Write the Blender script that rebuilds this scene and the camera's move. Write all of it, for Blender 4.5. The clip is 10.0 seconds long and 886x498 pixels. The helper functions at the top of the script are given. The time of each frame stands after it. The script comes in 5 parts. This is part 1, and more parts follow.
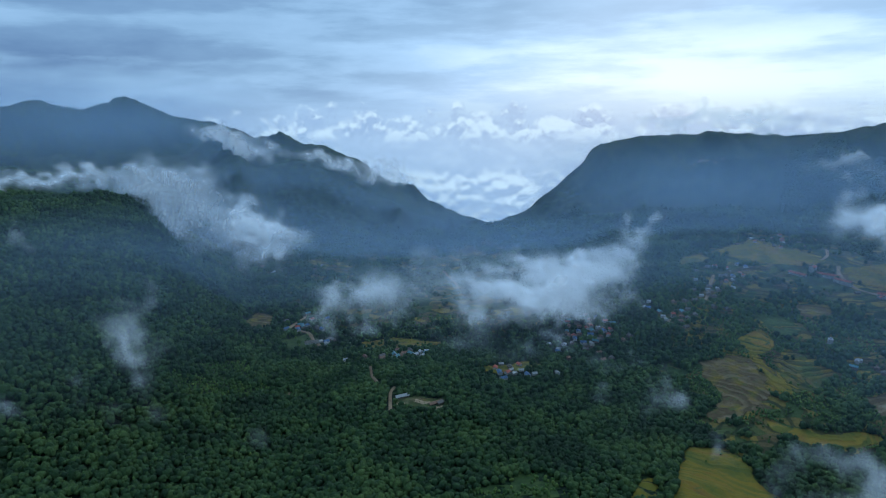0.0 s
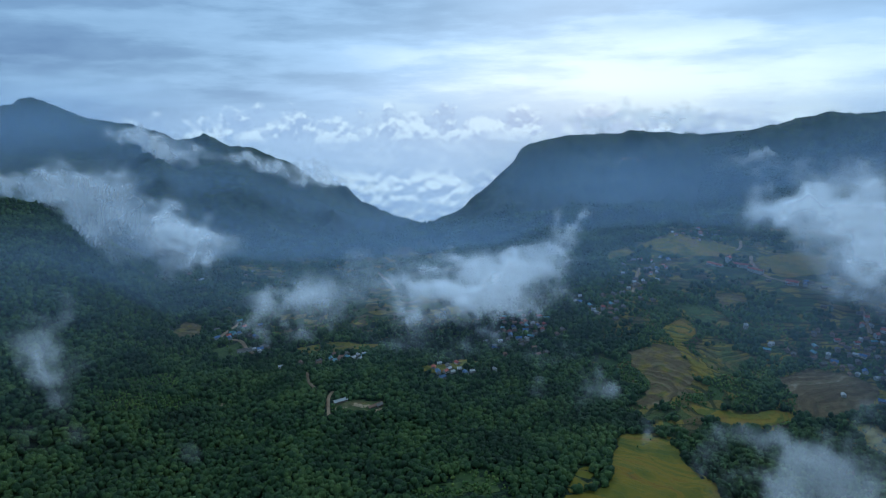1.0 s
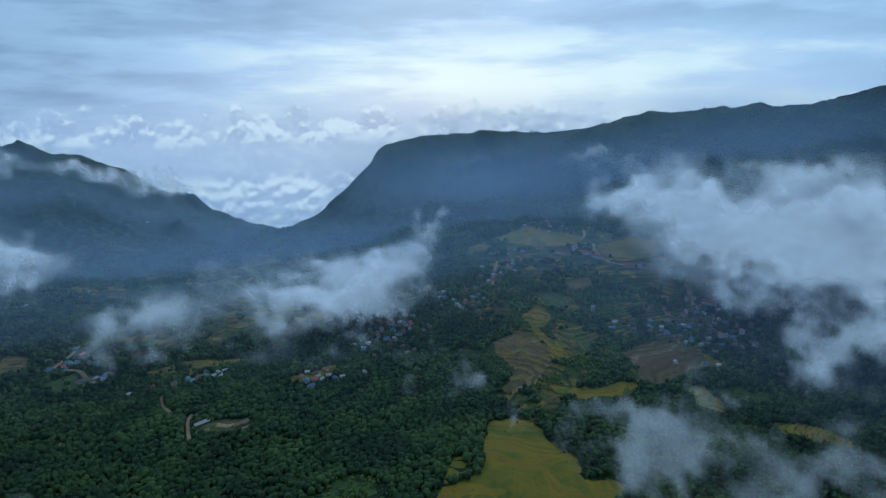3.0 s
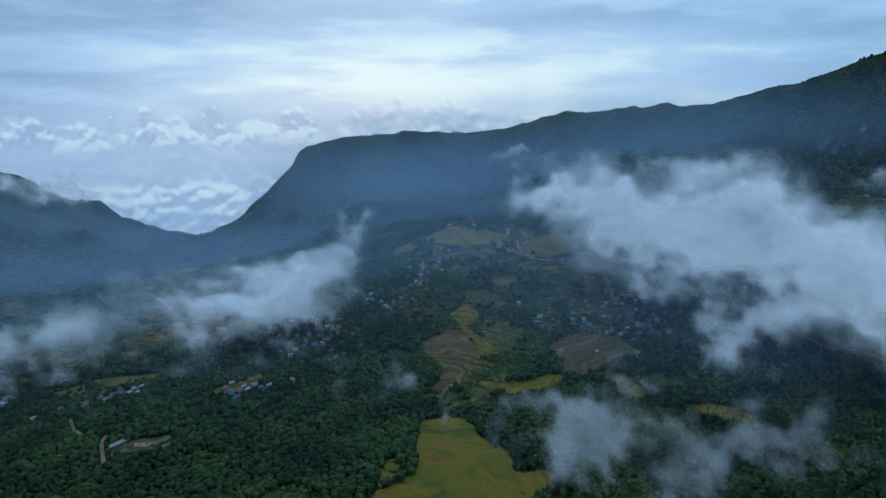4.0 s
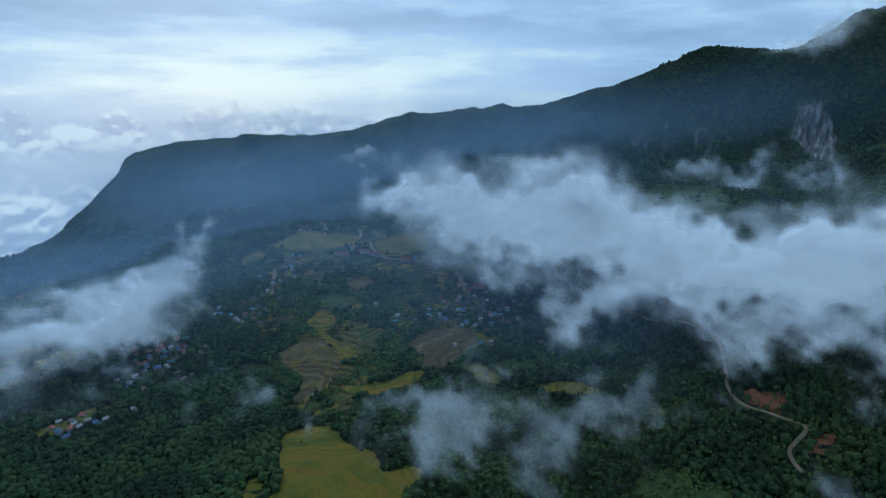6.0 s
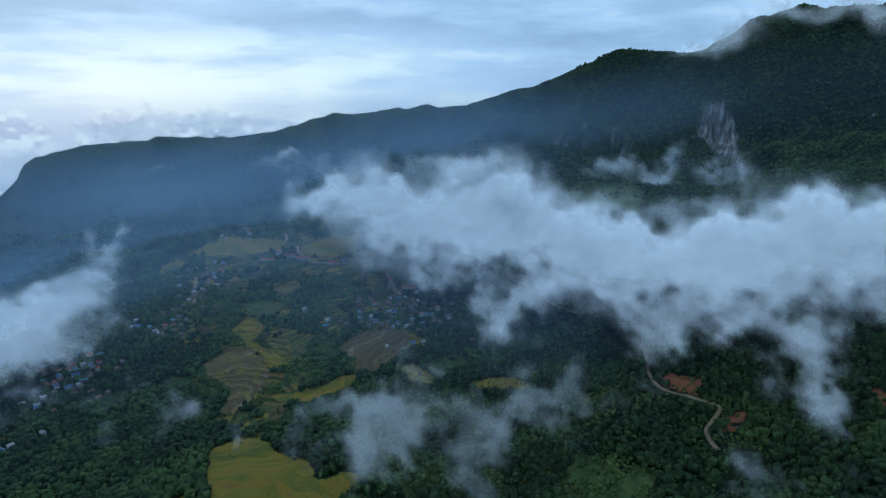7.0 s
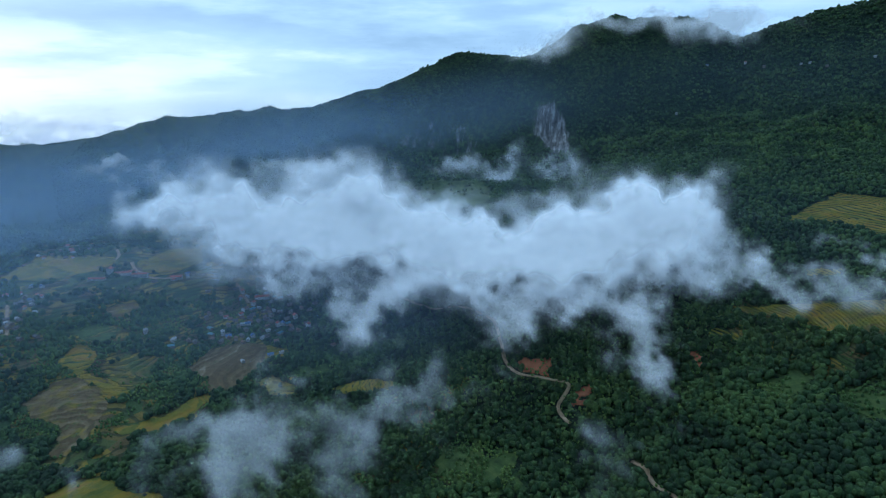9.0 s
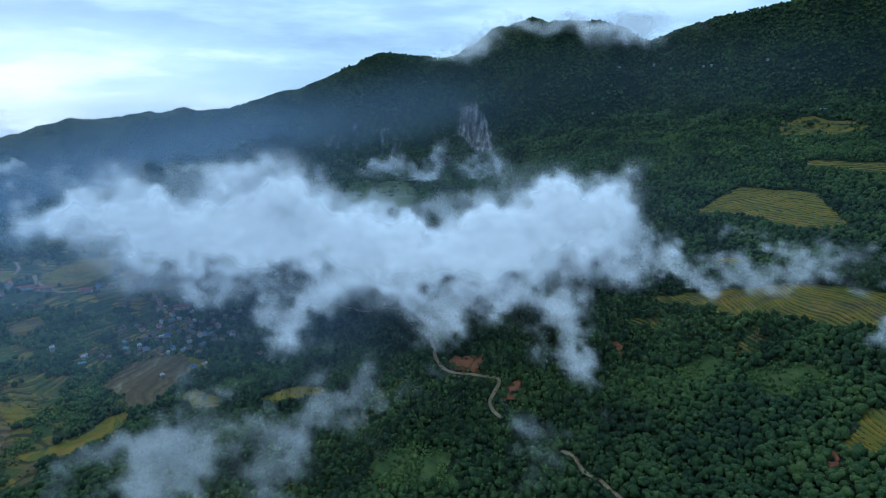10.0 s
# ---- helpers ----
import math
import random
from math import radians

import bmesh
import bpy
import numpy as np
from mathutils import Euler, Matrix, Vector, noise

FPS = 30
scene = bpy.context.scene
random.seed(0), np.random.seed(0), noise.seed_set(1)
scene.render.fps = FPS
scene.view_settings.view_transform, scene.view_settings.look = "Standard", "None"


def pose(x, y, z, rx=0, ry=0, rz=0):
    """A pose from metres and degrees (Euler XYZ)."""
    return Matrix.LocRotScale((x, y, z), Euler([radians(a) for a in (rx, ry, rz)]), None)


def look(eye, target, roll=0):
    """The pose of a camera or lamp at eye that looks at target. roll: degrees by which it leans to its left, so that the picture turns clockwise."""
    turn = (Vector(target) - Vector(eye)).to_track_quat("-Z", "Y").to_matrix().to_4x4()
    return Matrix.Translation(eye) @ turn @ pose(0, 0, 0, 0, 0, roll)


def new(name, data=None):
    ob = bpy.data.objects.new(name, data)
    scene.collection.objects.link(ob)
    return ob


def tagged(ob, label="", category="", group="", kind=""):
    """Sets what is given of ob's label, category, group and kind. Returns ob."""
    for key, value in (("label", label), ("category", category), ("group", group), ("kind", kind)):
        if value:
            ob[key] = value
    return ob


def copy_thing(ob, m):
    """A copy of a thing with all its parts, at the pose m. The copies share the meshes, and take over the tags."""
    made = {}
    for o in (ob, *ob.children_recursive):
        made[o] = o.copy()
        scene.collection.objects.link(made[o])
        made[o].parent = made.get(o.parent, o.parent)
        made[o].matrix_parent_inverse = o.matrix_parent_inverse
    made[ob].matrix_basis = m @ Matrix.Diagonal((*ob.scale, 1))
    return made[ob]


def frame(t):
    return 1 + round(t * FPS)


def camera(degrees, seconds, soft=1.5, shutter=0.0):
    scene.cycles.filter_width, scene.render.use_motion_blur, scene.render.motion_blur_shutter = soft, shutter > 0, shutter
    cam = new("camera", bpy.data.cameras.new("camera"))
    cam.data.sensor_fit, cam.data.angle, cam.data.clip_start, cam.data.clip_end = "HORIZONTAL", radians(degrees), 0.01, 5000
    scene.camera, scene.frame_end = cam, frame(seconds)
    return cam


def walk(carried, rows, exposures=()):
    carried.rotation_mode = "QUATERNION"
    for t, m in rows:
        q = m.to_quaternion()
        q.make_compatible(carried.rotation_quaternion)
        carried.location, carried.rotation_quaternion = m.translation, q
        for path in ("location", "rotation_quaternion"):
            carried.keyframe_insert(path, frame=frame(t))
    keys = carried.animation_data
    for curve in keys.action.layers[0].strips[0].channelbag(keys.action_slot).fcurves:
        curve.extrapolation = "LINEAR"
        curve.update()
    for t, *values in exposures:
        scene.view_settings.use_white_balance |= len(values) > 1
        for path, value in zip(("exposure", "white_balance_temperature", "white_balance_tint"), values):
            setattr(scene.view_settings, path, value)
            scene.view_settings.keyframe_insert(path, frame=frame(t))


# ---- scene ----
# The camera hovers over the valley and turns slowly to its right.
CAM_Z = 450.0
cam = camera(73.5, 10.0, soft=1.1)
TURN = ((0.0, 0.0), (0.5, 3.18), (1.0, 6.48), (1.5, 9.78), (2.0, 13.09), (2.5, 16.51), (3.0, 20.12), (3.5, 23.76), (4.0, 27.44),
        (4.5, 31.13), (5.0, 34.84), (5.5, 38.44), (6.0, 41.98), (6.5, 45.51), (7.0, 49.05), (7.5, 52.61), (8.0, 56.18),
        (8.5, 59.79), (9.0, 63.38), (9.5, 66.97), (10.0, 70.56))
walk(cam, [(t, pose(0, 0, CAM_Z, 90 - 14.64, 0, -yaw) @ pose(0, 0, 0, 0, 0, -0.52)) for t, yaw in TURN],
     exposures=((0.0, 0.0, 5850.0, 10.0), (4.5, -0.24, 5850.0, 10.0), (7.0, -0.12, 5850.0, 10.0), (10.0, 0.3, 5850.0, 10.0)))
scene.cycles.transparent_max_bounces = 64

# ---------------------------------------------------------------- world and sun
SUN_AZ, SUN_EL = 20.0, 14.0


class Nodes:
    """A small builder for node trees."""

    def __init__(self, tree):
        self.tree = tree
        tree.nodes.clear()

    def add(self, kind, values=None, **settings):
        n = self.tree.nodes.new(kind)
        for key, value in settings.items():
            setattr(n, key, value)
        for key, value in (values or {}).items():
            sock = n.inputs[key]
            if isinstance(value, bpy.types.NodeSocket):
                self.tree.links.new(value, sock)
            else:
                sock.default_value = value
        return n

    def link(self, a, b):
        self.tree.links.new(a, b)

    def noise(self, vector, scale, detail=4.0, rough=0.55):
        return self.add("ShaderNodeTexNoise", {"Vector": vector, "Scale": scale, "Detail": detail, "Roughness": rough}).outputs["Fac"]

    def math(self, op, a, b=0.0, c=0.0, clamp=False):
        n = self.add("ShaderNodeMath", operation=op, use_clamp=clamp)
        for i, v in enumerate((a, b, c)):
            if isinstance(v, bpy.types.NodeSocket):
                self.link(v, n.inputs[i])
            else:
                n.inputs[i].default_value = v
        return n.outputs[0]

    def span(self, value, a, b, lo=0.0, hi=1.0, smooth=True):
        n = self.add("ShaderNodeMapRange", {"Value": value, "From Min": a, "From Max": b, "To Min": lo, "To Max": hi})
        if smooth:
            n.interpolation_type = "SMOOTHSTEP"
        return n.outputs["Result"]

    def mix(self, fac, a, b, blend="MIX"):
        n = self.add("ShaderNodeMix", data_type="RGBA", blend_type=blend)
        for i, v in ((0, fac), (6, a), (7, b)):
            if isinstance(v, bpy.types.NodeSocket):
                self.link(v, n.inputs[i])
            else:
                n.inputs[i].default_value = (*v, 1) if isinstance(v, tuple) else v
        return n.outputs[2]

    def ramp(self, value, *stops):
        n = self.add("ShaderNodeValToRGB", {"Fac": value})
        el = n.color_ramp.elements
        while len(el) < len(stops):
            el.new(0.5)
        for e, (at, color) in zip(el, stops):
            e.position, e.color = at, (*color, 1)
        return n.outputs["Color"]


def make_world():
    world = bpy.data.worlds.new("world")
    scene.world = world
    world.use_nodes = True
    k = Nodes(world.node_tree)
    way = k.add("ShaderNodeTexCoord").outputs["Generated"]
    parts = k.add("ShaderNodeSeparateXYZ", {"Vector": way})
    up = parts.outputs["Z"]
    sky = k.add("ShaderNodeTexSky", sky_type="NISHITA", sun_disc=False, sun_elevation=radians(SUN_EL), sun_rotation=radians(SUN_AZ))
    # layered stratus: streaks and sheets drawn out along the horizon, bright over the pass, dull over the far ridges

    def drawn(flat, scale, detail, rough):
        return k.noise(k.add("ShaderNodeVectorMath", {0: way, 1: (1.0, 1.0, flat)}, operation="MULTIPLY").outputs[0], scale, detail, rough)

    def facing(bearing):
        to = (math.sin(radians(bearing)), math.cos(radians(bearing)), 0.03)
        return k.add("ShaderNodeVectorMath", {0: way, 1: to}, operation="DOT_PRODUCT").outputs["Value"]

    streaks, fine = drawn(8.0, 2.6, 6.0, 0.5), drawn(3.2, 7.0, 7.0, 0.6)
    sheets = k.span(drawn(6.0, 3.6, 7.0, 0.55), 0.42, 0.60)
    glow = k.math("MULTIPLY", k.span(facing(25), 0.80, 0.985), k.span(k.math("MULTIPLY_ADD", k.math("SUBTRACT", streaks, 0.5), 0.10, up), 0.105, 0.06, 0.1, 1.0))
    value = k.math("MULTIPLY_ADD", k.span(facing(62), -0.2, 0.85), 0.30, 0.29)
    value = k.math("ADD", value, k.span(up, 0.15, 0.7, 0.0, 0.25))
    value = k.math("ADD", value, k.math("MULTIPLY_ADD", streaks, 0.36, -0.18))
    value = k.math("ADD", value, k.math("MULTIPLY_ADD", fine, 0.26, -0.13))
    value = k.math("ADD", value, k.math("MULTIPLY_ADD", sheets, 0.16, -0.06))
    value = k.math("ADD", value, k.math("MULTIPLY", glow, 0.25))
    cloud = k.ramp(value, (0.15, (0.13, 0.24, 0.42)), (0.42, (0.28, 0.46, 0.66)), (0.66, (0.43, 0.66, 0.90)), (0.95, (0.76, 0.97, 1.0)))
    low = k.span(up, 0.02, -0.06)
    cloud = k.mix(k.math("MULTIPLY", low, 0.85), cloud, (0.40, 0.58, 0.78))
    # the far sea of cloud below the horizon: heaped puffs, bright on the side of the light
    bend = k.add("ShaderNodeTexNoise", {"Vector": way, "Scale": 14.0, "Detail": 4.0}).outputs["Color"]
    bent = k.add("ShaderNodeVectorMath", {0: bend, 1: (0.05, 0.05, 0.03), 2: way}, operation="MULTIPLY_ADD").outputs[0]

    def heaps(lift):
        at = k.add("ShaderNodeVectorMath", {0: bent, 1: (0.006, 0.0, lift)}, operation="ADD").outputs[0]
        at = k.add("ShaderNodeVectorMath", {0: at, 1: (1.0, 1.0, 1.25)}, operation="MULTIPLY").outputs[0]
        puffs = [k.add("ShaderNodeTexVoronoi", {"Vector": at, "Scale": size, "Smoothness": 0.5}, feature="SMOOTH_F1").outputs["Distance"] for size in (15.0, 38.0, 90.0)]
        heap = k.math("MULTIPLY_ADD", puffs[0], -0.7, 1.05)
        heap = k.math("MULTIPLY_ADD", puffs[2], -0.22, k.math("MULTIPLY_ADD", puffs[1], -0.42, heap))
        return k.math("ADD", heap, k.math("MULTIPLY_ADD", k.noise(at, 6.0, 7.0, 0.62), 1.1, -0.55))

    mass = heaps(0.0)
    lit = k.span(k.math("SUBTRACT", mass, heaps(0.010)), -0.10, 0.16)
    body = k.span(k.math("ADD", mass, k.span(up, -0.008, -0.045, -0.28, 0.20, False)), 0.30, 0.58)
    layers = k.math("MAXIMUM", k.span(up, -0.085, -0.055, 0.2, 1.0), k.span(up, -0.110, -0.14))
    body = k.math("MULTIPLY", k.math("MULTIPLY", body, layers), k.span(up, 0.0, -0.02))
    cloud = k.mix(k.math("MULTIPLY", body, 0.8), cloud, k.mix(lit, (0.33, 0.50, 0.72), (0.66, 0.86, 0.97)))
    blue = k.mix(1.0, sky.outputs[0], (0.12, 0.12, 0.12), "MULTIPLY")
    color = k.mix(0.97, blue, cloud)
    # an overcast sky is brightest overhead
    back = k.add("ShaderNodeBackground", {"Color": color, "Strength": k.span(up, 0.16, 0.75, 1.0, 1.2)})
    k.link(back.outputs[0], k.add("ShaderNodeOutputWorld").inputs[0])


make_world()
sun = new("sun", bpy.data.lights.new("sun", "SUN"))
sun.data.energy, sun.data.angle, sun.data.color = 0.5, radians(30), (0.85, 0.95, 1.0)
sun.matrix_world = look((math.sin(radians(SUN_AZ)) * 900, math.cos(radians(SUN_AZ)) * 900, 900), (0, 0, 300))

# ---------------------------------------------------------------- numbers: noise, curves, the lie of the land


def hashed(ix, iy, seed):
    h = (ix.astype(np.int64) * 374761393 + iy.astype(np.int64) * 668265263 + seed * 974634777) & 0xFFFFFFFF
    h = ((h ^ (h >> 13)) * 1274126177) & 0xFFFFFFFF
    return ((h ^ (h >> 16)) & 0xFFFF) / 65535.0


def value_noise(x, y, seed=0):
    ix, iy = np.floor(x), np.floor(y)
    fx, fy = x - ix, y - iy
    fx, fy = fx * fx * fx * (fx * (fx * 6 - 15) + 10), fy * fy * fy * (fy * (fy * 6 - 15) + 10)
    a, b = hashed(ix, iy, seed), hashed(ix + 1, iy, seed)
    c, d = hashed(ix, iy + 1, seed), hashed(ix + 1, iy + 1, seed)
    return (a + (b - a) * fx) + ((c + (d - c) * fx) - (a + (b - a) * fx)) * fy


def fbm(x, y, octaves=4, seed=0, gain=0.5):
    total, size, weight = 0.0, 1.0, 0.0
    for i in range(octaves):
        total = total + size * value_noise(x + 17.3 * i, y - 9.1 * i, seed + i)
        weight += size
        size *= gain
        x, y = (x * 0.8 - y * 0.6) * 2.03, (x * 0.6 + y * 0.8) * 2.03
    return total / weight


def ridged(x, y, octaves=4, seed=0):
    total, size, weight = 0.0, 1.0, 0.0
    for i in range(octaves):
        n = 1 - np.abs(2 * value_noise(x + 11.7 * i, y + 5.3 * i, seed + i) - 1)
        total = total + size * n * n
        weight += size
        size *= 0.5
        x, y = (x * 0.8 - y * 0.6) * 2.1, (x * 0.6 + y * 0.8) * 2.1
    return total / weight


def slopes(xs, ys):
    """Slopes of a monotone cubic through knots that lie along the last axis."""
    h, d = np.diff(xs), np.diff(ys) / np.diff(xs)
    w1, w2 = 2 * h[..., 1:] + h[..., :-1], h[..., 1:] + 2 * h[..., :-1]
    safe0, safe1 = np.where(d[..., :-1] == 0, 1, d[..., :-1]), np.where(d[..., 1:] == 0, 1, d[..., 1:])
    inner = np.where(d[..., :-1] * d[..., 1:] > 0, (w1 + w2) / (w1 / safe0 + w2 / safe1), 0.0)
    return np.concatenate([d[..., :1], inner, d[..., -1:]], -1)


def hermite(xs, ys, ms, x):
    """Rows of knots xs, ys with slopes ms, read at one x a row."""
    n = xs.shape[-1]
    i = np.clip((xs <= x[:, None]).sum(1) - 1, 0, n - 2)
    r = np.arange(len(x))
    x0, x1, y0, y1, m0, m1 = xs[r, i], xs[r, i + 1], ys[r, i], ys[r, i + 1], ms[r, i], ms[r, i + 1]
    h = x1 - x0
    t = np.clip((x - x0) / h, 0, 1)
    t2, t3 = t * t, t * t * t
    return (2 * t3 - 3 * t2 + 1) * y0 + (t3 - 2 * t2 + t) * h * m0 + (3 * t2 - 2 * t3) * y1 + (t3 - t2) * h * m1


def along(bearing, *knots):
    """A value by bearing (degrees, clockwise from the first view), through (bearing, value) knots, closed behind."""
    ks = sorted(knots)
    xs = np.array([ks[-1][0] - 360.0] + [k[0] for k in ks] + [ks[0][0] + 360.0])
    ys = np.array([ks[-1][1]] + [k[1] for k in ks] + [ks[0][1]], float)
    b = np.where(bearing < xs[0], bearing + 360, np.where(bearing > xs[-1], bearing - 360, bearing))
    n = len(b)
    ms = slopes(xs, ys)
    i = np.clip(np.searchsorted(xs, b, "right") - 1, 0, len(xs) - 2)
    pick = np.stack([i, i + 1], 1)
    return hermite(xs[pick], ys[pick], ms[pick], b)


def rise(bearing, dist, *knots):
    """The height of a line of the land at a distance, from its angle over or under the camera's level by bearing."""
    return CAM_Z + dist * np.tan(np.radians(along(bearing, *knots)))


def land_lines(b):
    """Lines of the land from the camera outwards: distance and height by bearing."""
    one = np.ones_like(b)
    crest_d = along(b, (-60, 3000), (5, 3000), (10, 3300), (15, 3400), (25, 3300), (35, 3200), (48, 3000), (60, 2900), (75, 2800), (90, 2700), (105, 2600), (125, 2600))
    crest = rise(b, crest_d, (-60, -5), (-36, -5.5), (-30, -7), (-21.5, -6.5), (-18.9, -5.3), (-17, -6.4), (-14, -5.8), (-10.9, -6.8), (-7.8, -8.5), (-3.5, -10.5),
                 (0, -11.8), (5, -12.2), (8.1, -11.0), (9.7, -9.6), (11.7, -7.7), (13.2, -6.4), (14.2, -4.95), (15, -4.6), (19, -3.95), (25, -3.45), (27.6, -3.75), (31.3, -3.45),
                 (36, -2.55), (39.5, -1.75), (45.5, -1.55), (47.8, -1.05), (48.7, -1.35), (52.9, -0.55), (56.6, 0.22), (61.3, 2.08), (65.3, 3.3), (70.6, 3.15), (73.8, 4.35), (75.8, 5.75),
                 (79, 6.05), (85.8, 5.65), (89, 4.25), (91.2, 5.05), (95.5, 5.95), (99.4, 6.75), (104, 7.65), (125, 8))
    back = rise(b, 3600 * one, (-60, -5), (-25, -5), (-20, -4.4), (-15.8, -4.0), (-11.8, -4.9), (-9.8, -5.5), (-7.7, -6.3), (-5.6, -7.7), (-2.4, -9.4), (0.9, -11.1), (2.9, -12.1),
                (8, -14), (16, -8), (40, -4), (60, -1), (75, 2), (125, 4))
    far = rise(b, 4550 * one, (-60, -1), (-40, -1.4), (-35.9, -0.8), (-33.3, -0.3), (-31.5, -0.8), (-29, -0.6), (-27, -0.2), (-24.1, -1.1), (-22, -1.8), (-19.7, -3.0), (-17.8, -3.6), (-16, -5), (-11, -9),
               (0, -13), (10, -13), (25, -6), (60, -3), (125, 0))
    near = along(b, (-60, 90), (-41, 70), (-27, 45), (-18, 15), (-10, 30), (0, 24), (10, 28), (25, 32), (35, 25), (48, 5), (60, 12), (75, 25), (90, 75), (105, 120), (125, 150))
    low = along(b, (-60, 190), (-41, 150), (-33, 112), (-27, 80), (-20, 15), (-14, -14), (-8, -4), (0, 2), (10, -10), (25, -2), (35, 2), (48, -25), (60, 5), (70, 62), (78, 85), (90, 130), (105, 190), (125, 230))
    mid_d = along(b, (-60, 1950), (-28, 1900), (-22, 1600), (-16, 1450), (125, 1450))
    mid = rise(b, mid_d, (-60, -6.5), (-37, -7.0), (-33, -7.6), (-30, -8.1), (-27.2, -9.1), (-24, -12.5), (-21.8, -15.2), (-19, -17.8), (-14, -18.4), (0, -18.9), (10, -18.2), (18, -17.0),
               (25, -15.6), (35, -15.4), (45, -15.6), (55, -14.8), (65, -12.5), (75, -11), (90, -8.2), (105, -6.9), (125, -6))
    foot = rise(b, 2350 * one, (-60, -9), (-33, -10.5), (-20, -12.2), (-14, -13), (-8, -13.6), (0, -13.9), (8, -12.8), (16, -11.4), (23, -10.4), (35, -9.0), (48, -7.2), (60, -6.5), (72, -5.4), (80, -3.6), (90, -1.2), (105, -0.3), (125, 0))
    rows = [(0 * one, 60 * one), (180 * one, 50 * one), (560 * one, near), (900 * one, low), (mid_d, mid), (2350 * one, foot), (crest_d, crest),
            (0.5 * crest_d + 1800, np.minimum(crest, back) - 55), (3700 * one, back), (4050 * one, np.minimum(back, far) - 60), (4550 * one, far), (4950 * one, far - 160)]
    return np.stack([r[0] for r in rows], 1), np.stack([r[1] for r in rows], 1)


def height(x, y):
    x, y = np.atleast_1d(np.asarray(x, float)).ravel(), np.atleast_1d(np.asarray(y, float)).ravel()
    d = np.hypot(x, y)
    xs, ys = land_lines(np.degrees(np.arctan2(x, y)))
    z = hermite(xs, ys, slopes(xs, ys), d)
    near_crest = np.exp(-((d - xs[:, 6]) / 260) ** 2)
    on_ridge = np.clip((d - 1700) / 700, 0, 1)
    gullies = (ridged(x / 380, y / 380, 4, 3) - 0.45) * (14 + 105 * on_ridge * (1 - 0.85 * near_crest))
    bear = np.degrees(np.arctan2(x, y))
    flank = np.clip((d - 2300) / 250, 0, 1) * np.clip((xs[:, 6] - 40 - d) / 200, 0, 1)
    gullies = gullies + ((ridged(bear / 5.2, d / 1500, 3, 61) - 0.5) * 95 + (ridged(bear / 1.5, d / 700, 3, 67) - 0.5) * 34) * flank
    lumps = (fbm(x / 90, y / 90, 4, 9) - 0.5) * (9 + 14 * on_ridge) + (fbm(x / 34, y / 34, 2, 19) - 0.5) * 11 * np.clip((d - 2300) / 200, 0, 1)
    return z + (gullies + lumps) * np.clip((d - 150) / 300, 0, 1)


def spot(bearing, drop):
    """Where the view along a bearing and an angle below the level meets the land."""
    b, t = radians(bearing), math.tan(radians(drop))
    r = np.linspace(300, 4600, 4301)
    z = height(r * math.sin(b), r * math.cos(b))
    hit = np.nonzero(CAM_Z - r * t < z)[0]
    i = hit[0] if len(hit) else -1
    return Vector((r[i] * math.sin(b), r[i] * math.cos(b), z[i]))


# ---------------------------------------------------------------- meshes


def grid_faces(rows, cols, wrap=False):
    i, j = np.meshgrid(np.arange(rows - 1), np.arange(cols if wrap else cols - 1), indexing="ij")
    k = (j + 1) % cols
    return np.stack([i * cols + j, i * cols + k, (i + 1) * cols + k, (i + 1) * cols + j], -1).reshape(-1, 4)


def mesh_of(name, verts, faces, smooth=True, attributes=()):
    """A mesh from arrays of vertices and of faces that all have as many corners."""
    me = bpy.data.meshes.new(name)
    verts, faces = np.asarray(verts, np.float32), np.asarray(faces, np.int32)
    me.vertices.add(len(verts))
    me.vertices.foreach_set("co", verts.ravel())
    n = faces.shape[1]
    me.loops.add(faces.size)
    me.loops.foreach_set("vertex_index", faces.ravel())
    me.polygons.add(len(faces))
    me.polygons.foreach_set("loop_start", np.arange(0, faces.size, n, dtype=np.int32))
    me.polygons.foreach_set("use_smooth", np.full(len(faces), smooth))
    for key, values in attributes:
        me.attributes.new(key, "FLOAT", "POINT").data.foreach_set("value", np.asarray(values, np.float32))
    me.update(calc_edges=True)
    return me


# ---------------------------------------------------------------- materials


def material(name):
    m = bpy.data.materials.new(name)
    m.use_nodes = True
    return m, Nodes(m.node_tree)


def surface(k, color, rough=0.9, bump=None, strength=0.4, distance=1.0):
    values = {"Base Color": color if isinstance(color, bpy.types.NodeSocket) else (*color, 1), "Roughness": rough, "Specular IOR Level": 0.2}
    if bump is not None:
        values["Normal"] = k.add("ShaderNodeBump", {"Height": bump, "Strength": strength, "Distance": distance}).outputs[0]
    b = k.add("ShaderNodeBsdfPrincipled", values)
    k.link(b.outputs[0], k.add("ShaderNodeOutputMaterial").inputs[0])


